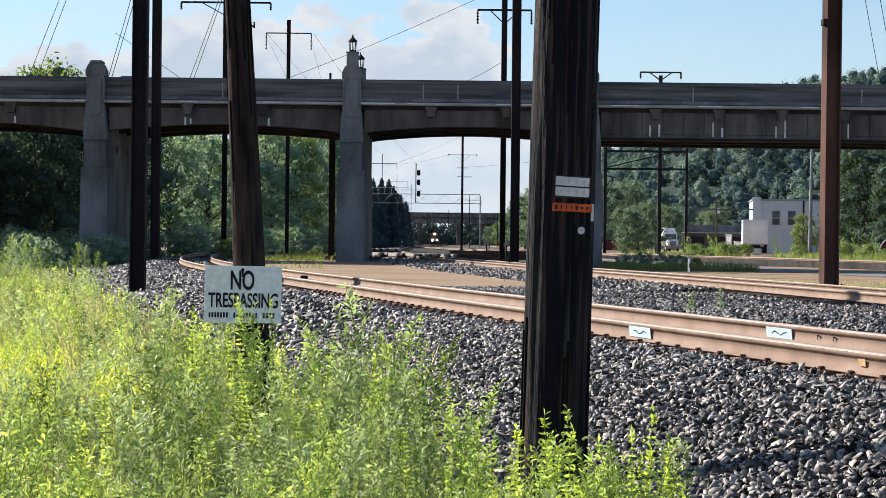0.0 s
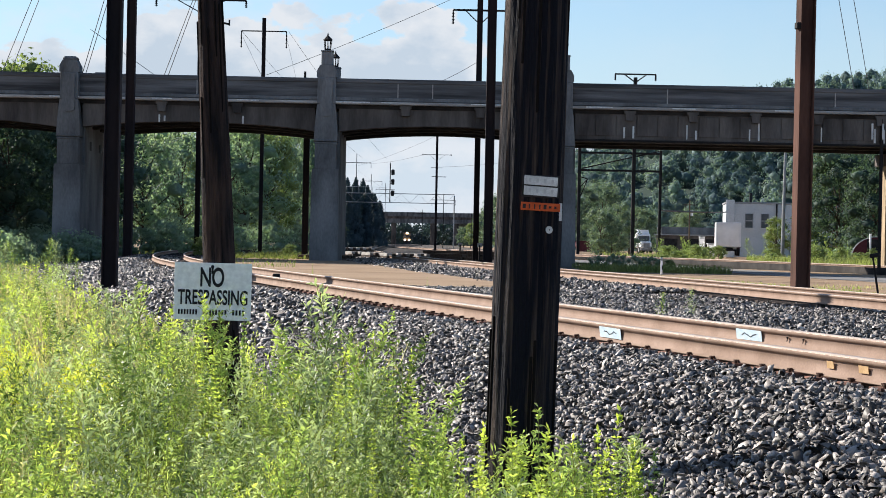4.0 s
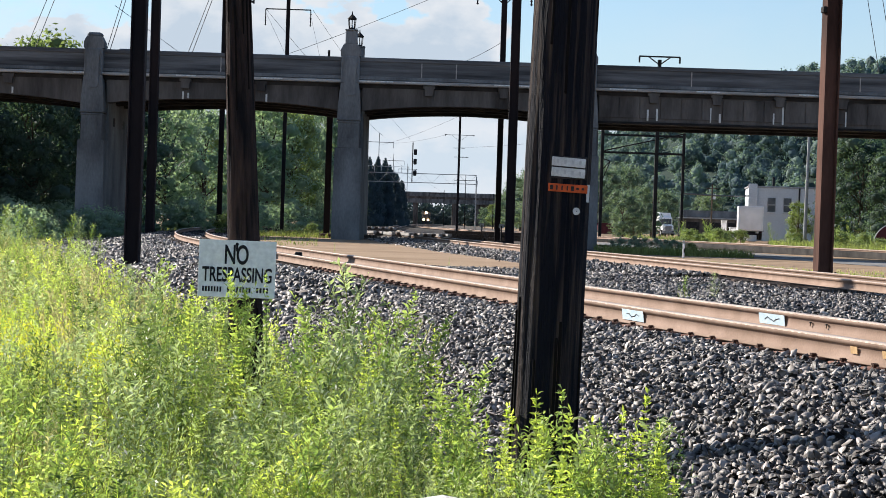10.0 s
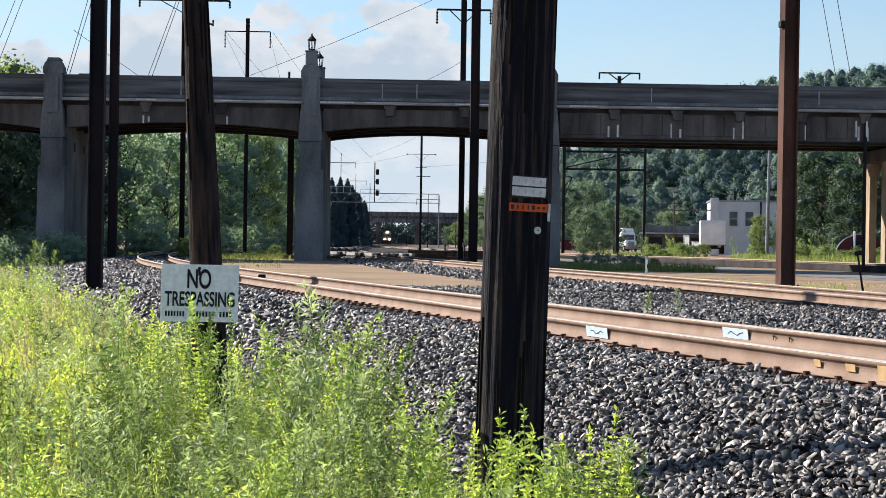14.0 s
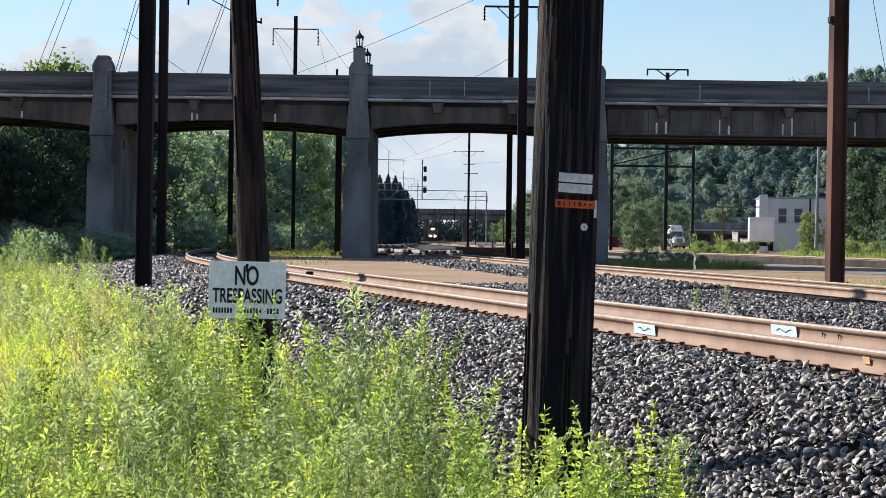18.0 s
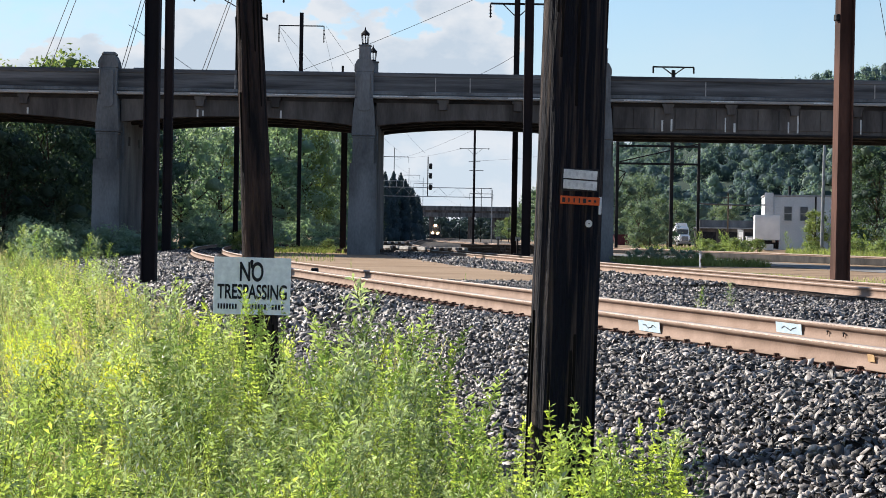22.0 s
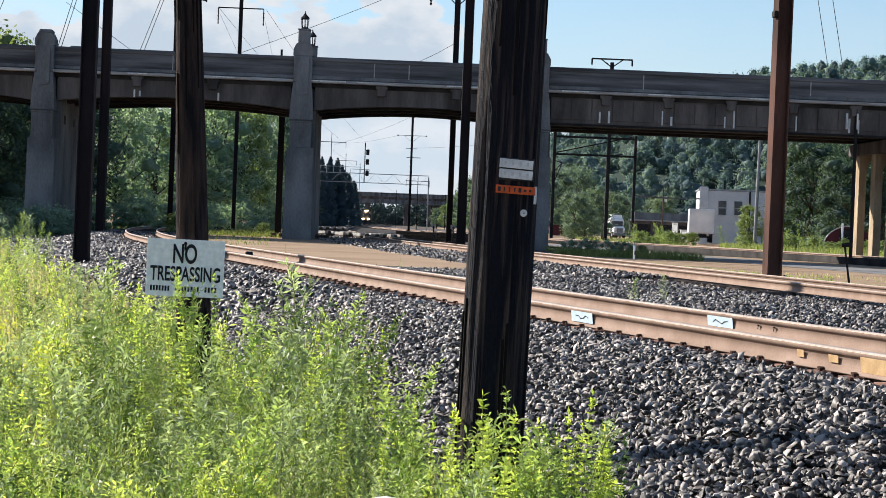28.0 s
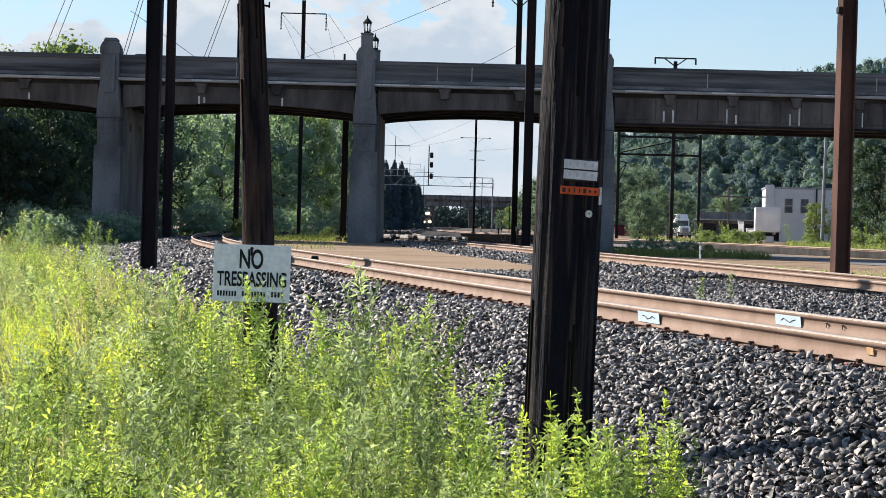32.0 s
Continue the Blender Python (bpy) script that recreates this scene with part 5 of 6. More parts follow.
def semi_truck(x, y, turn):
    t = thing("truck_tractor", pose(x, y, -0.2, 0, 0, turn), "white truck tractor parked in the yard", "truck")
    cab = part("cab", box((0, 0.4, 2.05), (2.4, 2.0, 2.5), None, 0.18), M_WHITE, t)
    part("windscreen", box((0, -0.62, 2.45), (2.0, 0.08, 0.85), None, 0.04), M_GLASS, cab)
    part("roof_fairing", prism([(-1.1, 3.3), (1.1, 3.3), (0.95, 3.95), (-0.95, 3.95)], -0.1, 1.4), M_WHITE, cab)
    hood = part("hood", box((0, -1.3, 1.35), (1.9, 1.5, 1.1), None, 0.18), M_WHITE, t)
    part("grille", box((0, -2.08, 1.3), (1.1, 0.06, 0.8), None, 0.03), M_GREY, hood)
    part("bumper", box((0, -2.15, 0.6), (2.3, 0.25, 0.35), None, 0.05), M_GREY, t)
    for k in (-1, 1):
        part("headlamp", box((k * 0.85, -2.05, 1.1), (0.3, 0.1, 0.22), None, 0.03), M_TAGW, hood)
        part("mirror", box((k * 1.4, -0.6, 2.4), (0.12, 0.1, 0.6), None, 0.02), M_DARK, cab)
        for yy in (-1.3, 2.6, 3.8):
            wh = part("wheel", rod((k * 0.85, yy, 0.5), (k * 1.15, yy, 0.5), 0.5, None, 16), M_DARK, t)
            part("rim", rod((k * 1.155, yy, 0.5), (k * 1.17, yy, 0.5), 0.28, None, 12), M_GREY, wh)
    part("chassis", box((0, 2.2, 0.75), (0.9, 5.0, 0.28)), M_DARK, t)


def hopper(x, y):
    t = thing("waste_skip", pose(x, y, -0.2), "dark red steel waste skip in the yard", "skip")
    part("body", prism([(-2.2, 0.25), (2.2, 0.25), (2.6, 1.6), (-2.6, 1.6)], -1, 1), M_RED, t)
    part("rim", box((0, 0, 1.62), (5.3, 2.1, 0.12), None, 0.02), M_RED, t)
    for k in (-1.6, 0, 1.6):
        part("rib", box((k, -1.03, 0.95), (0.12, 0.08, 1.3)), M_RED, t)


def pedestal(x, y, h, w, label):
    t = thing("equipment_cabinet", pose(x, y, -0.3), label, "cabinet")
    part("body", box((0, 0, h / 2), (w, w * 0.8, h), None, 0.03), M_GALV, t)
    part("lid", box((0, 0, h + 0.04), (w * 1.15, w * 0.95, 0.08), None, 0.02), M_GALV, t)
    part("door", box((0, -w * 0.42, h * 0.5), (w * 0.8, 0.03, h * 0.8), None, 0.01), M_WHITE, t)
    part("handle", box((w * 0.28, -w * 0.45, h * 0.5), (0.04, 0.04, 0.16)), M_DARK, t)


def arch_shed(x, y):
    t = thing("arched_shed", pose(x, y, -0.3, 0, 0, -12), "dark red arch-roofed shed with a white-edged front", "shed")
    r = 2.5
    arc = [(r * math.cos(math.pi * i / 16), 0.6 + 2.0 * math.sin(math.pi * i / 16)) for i in range(17)]
    part("shell", prism([(r, 0)] + arc + [(-r, 0)], 0, 2.2), M_RED, t)
    bm = bmesh.new()
    for a, b in zip(arc[8:], arc[9:]):
        rod((a[0], -0.08, a[1]), (b[0], -0.08, b[1]), 0.05, None, 6, bm)
    part("front_edge", bm, M_GREY, t, "pale painted rim")
    part("door", box((0, -0.05, 1.2), (2.0, 0.1, 2.3), None, 0.02), M_DARK, t)
    part("post", rod((-0.7, -0.4, 0), (-0.7, -0.4, 2.9), 0.1, None, 8), M_WHITE, t)


def long_shed(x, y):
    t = thing("long_shed", pose(x, y, -0.3), "long low grey shed behind the yard", "shed")
    part("wall", box((0, 0, 1.5), (9.5, 6, 3.0), None, 0.04), M_CONC_D, t)
    part("roof", prism([(-4.95, 3.0), (4.95, 3.0), (4.95, 3.2), (-4.95, 3.2)], -3.4, 3.4), M_GREY, t, "pale grey roof edge")
    part("parapet", box((0, 0.5, 3.75), (9.2, 4.6, 1.1), None, 0.05), M_CONC, t)
    for k in (-3.2, 0.2, 3.2):
        part("bay_door", box((k, -3.03, 1.3), (2.0, 0.08, 2.4), None, 0.02), M_DARK, t)


long_shed(42.4, 290)
warehouse()
box_truck(41.1, 246, -8, "white box truck parked before the white building")
semi_truck(38.6, 318, 12)
hopper(23.8, 250)
pedestal(38.3, 250, 2.6, 0.7, "tall pale equipment cabinet beside the yard road")
pedestal(40.0, 252, 1.7, 1.2, "low pale equipment cabinet beside the yard road")
arch_shed(46.6, 188)
pedestal(4.45, 92, 0.6, 0.6, "small tan relay box at the foot of a pole")
pedestal(9.9, 75, 0.65, 0.09, "thin grey marker box in the grass")

lamp_pole = thing("light_pole", pose(42.3, 215, -0.3, 0, 0.6, 0), "pale grey tapered metal pole in the yard", "pole")
part("shaft", rod((0, 0, 0), (0, 0, 18), 0.22, 0.13, 12), M_GREY, lamp_pole)
part("base", rod((0, 0, 0), (0, 0, 0.6), 0.42, 0.36, 12), M_CONC, lamp_pole)

for x, y, h in ((28.2, 262, 7.0), (26.8, 235, 4.0), (39.5, 270, 8.0), (27.6, 240, 5.0)):
    up = thing("utility_pole", pose(x, y, -0.3), "thin grey wooden pole in the rail yard", "pole", "yard poles")
    part("shaft", rod((0, 0, 0), (0, 0, h), 0.13, 0.09, 8), M_BARK, up)
    part("cross_arm", box((0, 0, h * 0.92), (1.6, 0.1, 0.12)), M_BARK, up)
    part("transformer", rod((0.3, -0.1, h * 0.72), (0.3, -0.1, h * 0.82), 0.2, None, 10), M_GALV, up)


def yard_wall():
    ys = np.arange(74, 170, 4.0)
    path = offset_path(yard_rail, ys, -1.4, 0)
    w = thing("retaining_edge", Matrix(), "low dark edge along the yard track", "wall", kind="structure")
    part("edge_band", sweep(path, [(-0.15, -0.9), (0.15, -0.9), (0.15, -0.08), (-0.15, -0.08)], "edge_band", M_DARK_CONC), None, w)
    path = np.stack([np.interp(ys, [74, 100, 170], [23.0, 19.5, 12.5]), ys, np.interp(ys, [74, 170], [-0.47, -0.45])], 1)
    r = new("road", sweep(path, [(-2.6, 0), (2.6, 0)], "road", M_ROAD, False, False))
    tagged(r, "pale grey gravel access road", "road", kind="structure")


yard_wall()


# ---- loose things among the far tracks ----
def tie_pile(x, y, z, turn, rows, label, pale=True):
    rng = random.Random(int(x * 10 + y))
    t = thing("tie_stack", pose(x, y, z, 0, 0, turn), label, "stack", "stacks of ties")
    me = done("tie", box((0, 0, 0), (0.22, 2.5, 0.18), None, 0.015), M_TIE)
    pm = done("tie", box((0, 0, 0), (0.22, 2.5, 0.18), None, 0.015), M_CONC_L)
    for j in range(rows):
        for i in range(9):
            part("tie", pm if pale and i % 2 == 0 and j == rows - 1 else me, None, t, at=pose(-1.2 + 0.3 * i, rng.uniform(-0.1, 0.1), 0.1 + 0.2 * j, 0, 0, rng.uniform(-3, 3)))


tie_pile(-3.6, 128, -0.25, 20, 2, "low stack of old ties with pale ends beside the switch")
tie_pile(-2.0, 120, -0.25, 15, 2, "low stack of old ties with pale ends beside the switch")
tie_pile(1.9, 122, -0.25, 80, 3, "dark stack of old ties between the tracks", False)
tie_pile(4.6, 125, -0.25, 85, 3, "dark stack of old ties between the tracks", False)
tie_pile(-0.75, 117, -0.25, 12, 2, "low stack of old ties with pale ends beside the switch")
tie_pile(-4.9, 152, -0.25, 10, 3, "low stack of old ties with pale ends beside the switch")
tie_pile(-5.4, 112, -0.4, 60, 2, "dark stack of old ties near the bridge pier", False)

far_rail = glide([(-10.2, 490), (-8.85, 540), (-6.45, 609), (-3.95, 710), (-1.8, 800), (1.0, 980)])
build_track(far_rail, np.arange(492, 980, 8.0), np.arange(495, 560, 2.6), "distant curving track of the approaching train", detail=False)

post = thing("marker_post", pose(11.0, 44, float(ground_z(11.0, 44)) - 0.05, 0, -9, 0), "thin dark post leaning beside the main track", "post")
part("stake", rod((0, 0, 0), (0, 0, 1.15), 0.028, 0.022, 8), M_STEEL_D, post)
part("marker_cap", box((0.05, 0, 1.12), (0.24, 0.1, 0.1), None, 0.02), M_STEEL_D, post)
lump = thing("scrap_box", pose(10.7, 43.4, float(ground_z(10.7, 43.4))), "small dark scrap box lying beside the rail", "scrap")
part("box_body", prism([(-0.24, 0.0), (0.24, 0.0), (0.16, 0.16), (-0.10, 0.2), (-0.22, 0.1)], -0.12, 0.12), M_DARK, lump)
part("pale_lid", box((0.3, 0, 0.08), (0.12, 0.16, 0.14), None, 0.02), M_CONC_L, lump)

for x, y in ((6.0, 112), (5.2, 128), (-6.0, 150)):
    st = thing("switch_stand", pose(x - 2.2, y, -0.25), "small dark switch stand beside the track", "switch stand", "switch stands")
    part("base", box((0, 0, 0.06), (0.5, 0.5, 0.12), None, 0.02), M_DARK, st)
    part("mast", rod((0, 0, 0.1), (0, 0, 1.0), 0.05, None, 8), M_DARK, st)
    part("target", box((0, -0.02, 1.0), (0.3, 0.03, 0.25), None, 0.01), M_GREY, st)
    part("lever", rod((0, 0, 0.35), (0.5, 0, 0.5), 0.03, None, 6), M_DARK, st)


# ---- weeds ----
def weed_arrays(seed, kind):
    """A plant one metre tall: leaf corners and stem corners, four to a face."""
    rng = np.random.default_rng(seed)
    leaves, stems = [], []

    def stick(a, b, r, sides=2):
        a, b = np.asarray(a, float), np.asarray(b, float)
        for w in ((r, 0, 0), (0, r, 0))[:sides]:
            w = np.array(w)
            stems.append([a - w, a + w, b + w * 0.5, b - w * 0.5])

    def leaf(p, way, length, width):
        way = way / np.linalg.norm(way)
        side = np.cross(way, rng.normal(size=3))
        side /= np.linalg.norm(side) + 1e-9
        tip = p + way * length - np.array([0, 0, length * rng.uniform(0.0, 0.35)])
        mid = p + way * length * 0.45
        leaves.append([p, mid + side * width, tip, mid - side * width])

    bend = rng.normal(0, 0.06, 2)
    spine = lambda t: np.array([bend[0] * t * t, bend[1] * t * t, t])
    for i in range(7):
        stick(spine(i / 7), spine((i + 1) / 7), 0.0045 * (1.1 - i / 7))
    if kind == "spire":                      # an upright stalk with whorls of pointed leaves, denser at the tip
        for i in range(34):
            t = 0.08 + 0.90 * (i / 33) ** 0.92
            big = 0.044 * (1.12 - t) + 0.019
            for k in range(6):
                a = i * 0.9 + k * 1.047 + rng.uniform(-0.35, 0.35)
                way = np.array([math.cos(a), math.sin(a), rng.uniform(0.2, 0.9)])
                leaf(spine(t), way, big * rng.uniform(0.65, 1.15), big * rng.uniform(0.14, 0.20))
            if i < 30 and i % 2 == 0:        # short side shoots with a tuft
                a = rng.uniform(0, 6.28)
                p1 = spine(t) + np.array([math.cos(a), math.sin(a), 1.3]) * (0.10 * (1.1 - t) + 0.02)
                stick(spine(t), p1, 0.0018, 1)
                for k in range(6):
                    leaf(p1 - (p1 - spine(t)) * 0.4 * rng.random(), np.array([*rng.normal(0, 0.8, 2), 0.6]), big * 0.75, big * 0.11)
        for k in range(9):
            leaf(spine(0.94 + 0.06 * rng.random()), np.array([*rng.normal(0, 0.6, 2), 1.0]), 0.034, 0.006)
    elif kind == "bushy":                    # feathery: many rising side shoots with narrow cut leaves
        for i in range(24):
            t = 0.10 + 0.86 * i / 24
            a = i * 2.4 + rng.uniform(-0.3, 0.3)
            ln = 0.30 * (1.1 - t) * rng.uniform(0.7, 1.2) + 0.03
            p0 = spine(t)
            p1 = p0 + np.array([math.cos(a), math.sin(a), 1.7]) * ln * 0.8
            stick(p0, p1, 0.0024, 1)
            for k in range(14):
                q = p0 + (p1 - p0) * ((k + 1) / 14)
                w = np.array([*rng.normal(0, 0.8, 2), rng.uniform(0.2, 1.5)])
                leaf(q, w, rng.uniform(0.038, 0.085) * (1.1 - 0.4 * t), rng.uniform(0.0042, 0.0068))
        for k in range(20):
            leaf(spine(0.75 + 0.25 * rng.random()), np.array([*rng.normal(0, 1, 2), 0.9]), 0.045, 0.006)
    else:                                    # open seed-headed grass with long blades
        for j in range(5):
            b = rng.normal(0, 0.12, 2)
            foot = rng.normal(0, 0.03, 2)
            at = lambda t: np.array([foot[0] + b[0] * t * t, foot[1] + b[1] * t * t, t])
            pts = [at(t) for t in np.linspace(0, 1, 6)]
            for u, w in zip(pts, pts[1:]):
                stick(u, w, 0.003)
            for k in range(20):
                leaf(at(rng.uniform(0.62, 1.0)), np.array([*rng.normal(0, 0.5, 2), 0.8]), rng.uniform(0.03, 0.06), 0.0065)
            for k in range(6):
                leaf(at(rng.uniform(0.05, 0.5)), np.array([*rng.normal(0, 0.55, 2), 1.1]), rng.uniform(0.25, 0.42), 0.009)
    return np.array(leaves), np.array(stems)


KINDS = [weed_arrays(1, "spire"), weed_arrays(2, "spire"), weed_arrays(3, "bushy"), weed_arrays(4, "bushy"), weed_arrays(5, "airy"), weed_arrays(6, "spire"), weed_arrays(7, "bushy"), weed_arrays(8, "airy"), weed_arrays(9, "bushy"), weed_arrays(10, "spire")]


def quads(name, arr, material):
    v = np.asarray(arr).reshape(-1, 3)
    return mesh_of(name, v, np.arange(len(v)).reshape(-1, 4), material)


def weed_edge(y):
    """Rim of the growth, as metres from the near track's middle."""
    return -(5.0 + 1.2 * soft_step(15, 40, y))


def weed_field():
    rng = np.random.default_rng(31)
    n = 2300
    y = 6.6 + 36 * rng.random(n) ** 1.7
    x = y * rng.uniform(-0.285, 0.17, n)
    # a denser, taller rim along the ballast
    m = 620
    ry = 11.5 + 26 * rng.random(m) ** 1.3
    rx = near_rail(ry) + (weed_edge(ry) + rng.uniform(-1.9, 0.25, m) + 0.72) / 0.97
    x, y = np.concatenate([x, rx]), np.concatenate([y, ry])
    d = side_of_near(x, y)
    keep = ((d < weed_edge(y) - 0.25 * rng.random(n + m)) | (np.arange(n + m) >= n)) & (x / y > -0.29)
    out = {k: ([], []) for k in ("green", "blue", "straw", "lit_tone", "deep")}
    for xi, yi in zip(x[keep], y[keep]):
        if math.hypot(xi - 0.5, yi - 8.4) < 0.22 or math.hypot(xi + 1.42, yi - 14.5) < 0.2:
            continue
        left = soft_step(-0.1, -0.24, xi / yi)
        patch = math.sin(1.7 * xi + 0.6 * yi) + math.sin(0.9 * yi - 2.3 * xi + 1.0)
        clump = noise.noise(Vector((xi * 1.5, yi * 0.8, 3.7)))
        if clump < -0.30 and yi < 16:        # bare, shaded gaps
            continue
        if patch > 0.75:
            k, tone = int(rng.choice((0, 4, 7, 3, 2, 4, 7))), "lit_tone"
        elif patch < -0.6:
            k, tone = int(rng.choice((3, 6, 3, 6, 2, 1))), "blue"
        else:
            k, tone = int(rng.choice((0, 1, 5, 2, 2, 6, 1, 2))), "green"
        u = noise.noise(Vector((xi * 2.4, yi * 1.2, 9.1))) + rng.normal(0, 0.10)
        if u < -0.24:
            tone = "deep"
        elif u > 0.22:
            tone = "lit_tone"
        elif u < -0.06:
            tone = "blue"
        if float(left) > 0.35 and yi > 9.5 and rng.random() < 0.28:
            k = int(rng.choice((4, 7)))
        if k in (4, 7):
            tone = "straw" if rng.random() < 0.6 + 0.3 * float(left) else "lit_tone"
        rim = float(side_of_near(xi, yi) - weed_edge(yi)) > -1.9 and yi > 11.5
        h = (rng.uniform(0.42, 0.82) + 0.10 * math.sin(2.3 * xi + 1.6 * yi)) * (1 + 0.06 * float(left)) * (1.28 if rim else 1.0) * (1 + 0.22 * clump)
        a, c = rng.uniform(0, 6.28), rng.uniform(0.85, 1.25)
        ca, sa = math.cos(a), math.sin(a)
        tilt = rng.normal(0, 0.05, 2)
        z0 = float(ground_z(xi, yi)) - 0.02
        for arr, store in zip(KINDS[k], out[tone]):
            q = (arr if yi < 12.5 else arr[rng.integers(0, 2)::2]) * [h * c, h * c, h]
            if yi > 16 and arr is KINDS[k][0]:    # fewer, broader leaves further off
                q = q[:, :1] + (q - q[:, :1]) * 1.35
            px, py, pz = q[..., 0] * ca - q[..., 1] * sa, q[..., 0] * sa + q[..., 1] * ca, q[..., 2]
            store.append(np.stack([px + tilt[0] * pz + xi, py + tilt[1] * pz + yi, pz + z0], -1))
    for tone, leafm, stemm, label in (("green", M_WEED, M_STEM, "bright green tall weeds in sunlight"), ("blue", M_WEED_B, M_STEM, "grey-green feathery weeds"), ("lit_tone", M_WEED_L, M_STEM, "yellow-green weeds with sunlight put into the leaf colour"), ("deep", M_WEED_D, M_STEM, "dark green weeds"), ("straw", M_STRAW, M_STRAW, "pale straw-coloured seed heads among the weeds")):
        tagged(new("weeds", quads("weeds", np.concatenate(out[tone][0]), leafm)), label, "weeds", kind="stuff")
        tagged(new("weed_stems", quads("weed_stems", np.concatenate(out[tone][1]), stemm)), "thin stalks of the tall weeds", "weeds", kind="stuff")


weed_field()


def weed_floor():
    """Soil under the growth, its colour darkened with the shade between plants."""
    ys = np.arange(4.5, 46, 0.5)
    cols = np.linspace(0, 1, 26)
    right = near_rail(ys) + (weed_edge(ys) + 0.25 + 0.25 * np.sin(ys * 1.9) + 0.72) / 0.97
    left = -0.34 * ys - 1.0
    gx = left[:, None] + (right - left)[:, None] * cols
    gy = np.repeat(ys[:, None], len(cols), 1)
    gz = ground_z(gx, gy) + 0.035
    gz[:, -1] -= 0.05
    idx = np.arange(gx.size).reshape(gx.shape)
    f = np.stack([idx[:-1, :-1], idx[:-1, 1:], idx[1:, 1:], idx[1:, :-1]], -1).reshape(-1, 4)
    tagged(new("weed_floor", mesh_of("weed_floor", np.stack([gx, gy, gz], -1), f, M_SOIL, True)), "soil under the weeds, darkened to hold the shade between stalks", "ground", kind="structure")


weed_floor()


def grass(name, n, x0, x1, y0, y1, test, h0, h1, material, label, seed, width=0.006):
    rng = np.random.default_rng(seed)
    y = y0 + (y1 - y0) * rng.random(n) ** 1.4
    x = y * rng.uniform(x0, x1, n)
    keep = test(x, y)
    x, y = x[keep], y[keep]
    n = len(x)
    h = rng.uniform(h0, h1, n)
    a = rng.uniform(0, 6.28, n)
    b = rng.normal(0, 0.22, (n, 2)) * h[:, None]
    w = np.stack([np.cos(a), np.sin(a), 0 * a], -1) * (width * (0.6 + y / 25))[:, None]
    p0 = np.stack([x, y, ground_z(x, y) - 0.01], -1)
    p1 = p0 + np.stack([b[:, 0] * 0.3, b[:, 1] * 0.3, h * 0.55], -1)
    p2 = p0 + np.stack([b[:, 0], b[:, 1], h * 0.97], -1)
    v = np.concatenate([np.stack([p0 - w, p0 + w, p1 + w * 0.8, p1 - w * 0.8], 1), np.stack([p1 - w * 0.8, p1 + w * 0.8, p2 + w * 0.1, p2 - w * 0.1], 1)])
    tagged(new(name, quads(name, v, material)), label, "grass", kind="stuff")


in_field = lambda x, y: side_of_near(x, y) < weed_edge(y)
grass("long_grass", 5200, -0.29, 0.18, 6.4, 45, in_field, 0.35, 0.80, M_GRASS, "long bright green grass under the weeds", 61)
left_field = lambda x, y: in_field(x, y) & (x / y < -0.13) & (np.sin(2.1 * x + 0.8 * y) > -0.5)
grass("long_grass", 2600, -0.29, -0.12, 7.0, 30, left_field, 0.50, 0.85, M_GRASS, "tall yellow-green grass blades in the field", 63, 0.0075)
grass("dry_stalks", 2500, -0.29, 0.12, 6.8, 45, in_field, 0.45, 0.85, M_STRAW, "dry straw-coloured stalks among the weeds", 62, 0.004)
in_gap = lambda x, y: (side_of_near(x, y) > 2.2) & (x < main_rail(y) - 3.6)
grass("green_tufts", 420, -0.1, -0.064, 76, 110, in_gap, 0.06, 0.2, M_DULL, "thin green grass near the bridge pier", 64, 0.003)
in_yard = lambda x, y: (x > main_rail(y) + 2.6) & (np.sin(0.8 * x + 0.3 * y) > -0.2)
grass("dry_yard_grass", 5200, 0.10, 0.29, 36, 70, in_yard, 0.03, 0.12, M_STRAW, "dry straw grass beside the main track", 72, 0.004)
grass("yard_grass", 5200, 0.10, 0.24, 44, 66, in_yard, 0.04, 0.16, M_YARDWEED, "thin green grass beside the main track", 73, 0.004)
far_yard = lambda x, y: (x > yard_rail(y) + 3.0) & ((x / y < 0.157) | (x / y > 0.178))
grass("yard_weeds", 12000, 0.10, 0.29, 115, 225, far_yard, 0.3, 1.1, M_YARDWEED, "green weeds along the yard", 66, 0.003)
grass("yard_weeds", 12000, 0.10, 0.29, 115, 225, far_yard, 0.2, 1.0, M_DULL, "dull green weeds along the yard", 69, 0.003)
in_shade = lambda x, y: (x > 8.6) & (x < 16.5)
grass("shade_grass", 5000, 0.08, 0.17, 95, 107, in_shade, 0.15, 0.5, M_DULL, "rough green grass under the bridge", 70, 0.003)
left_bank = lambda x, y: side_of_near(x, y) < -6.3
grass("bank_grass", 26000, -0.30, -0.05, 38, 110, left_bank, 0.2, 0.6, M_DULL, "green grass on the bank below the bridge", 67, 0.004)
behind = lambda x, y: (x < main_rail(y) - 4) & (np.abs(side_of_near(x, y)) > 3.0)
grass("far_grass", 14000, -0.2, -0.03, 110, 240, behind, 0.10, 0.35, M_DULL, "sunlit grass behind the bridge", 68, 0.004)

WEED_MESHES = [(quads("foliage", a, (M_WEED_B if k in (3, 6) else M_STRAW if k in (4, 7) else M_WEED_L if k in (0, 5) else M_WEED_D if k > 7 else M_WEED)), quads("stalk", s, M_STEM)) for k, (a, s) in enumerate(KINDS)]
SWAYING = []


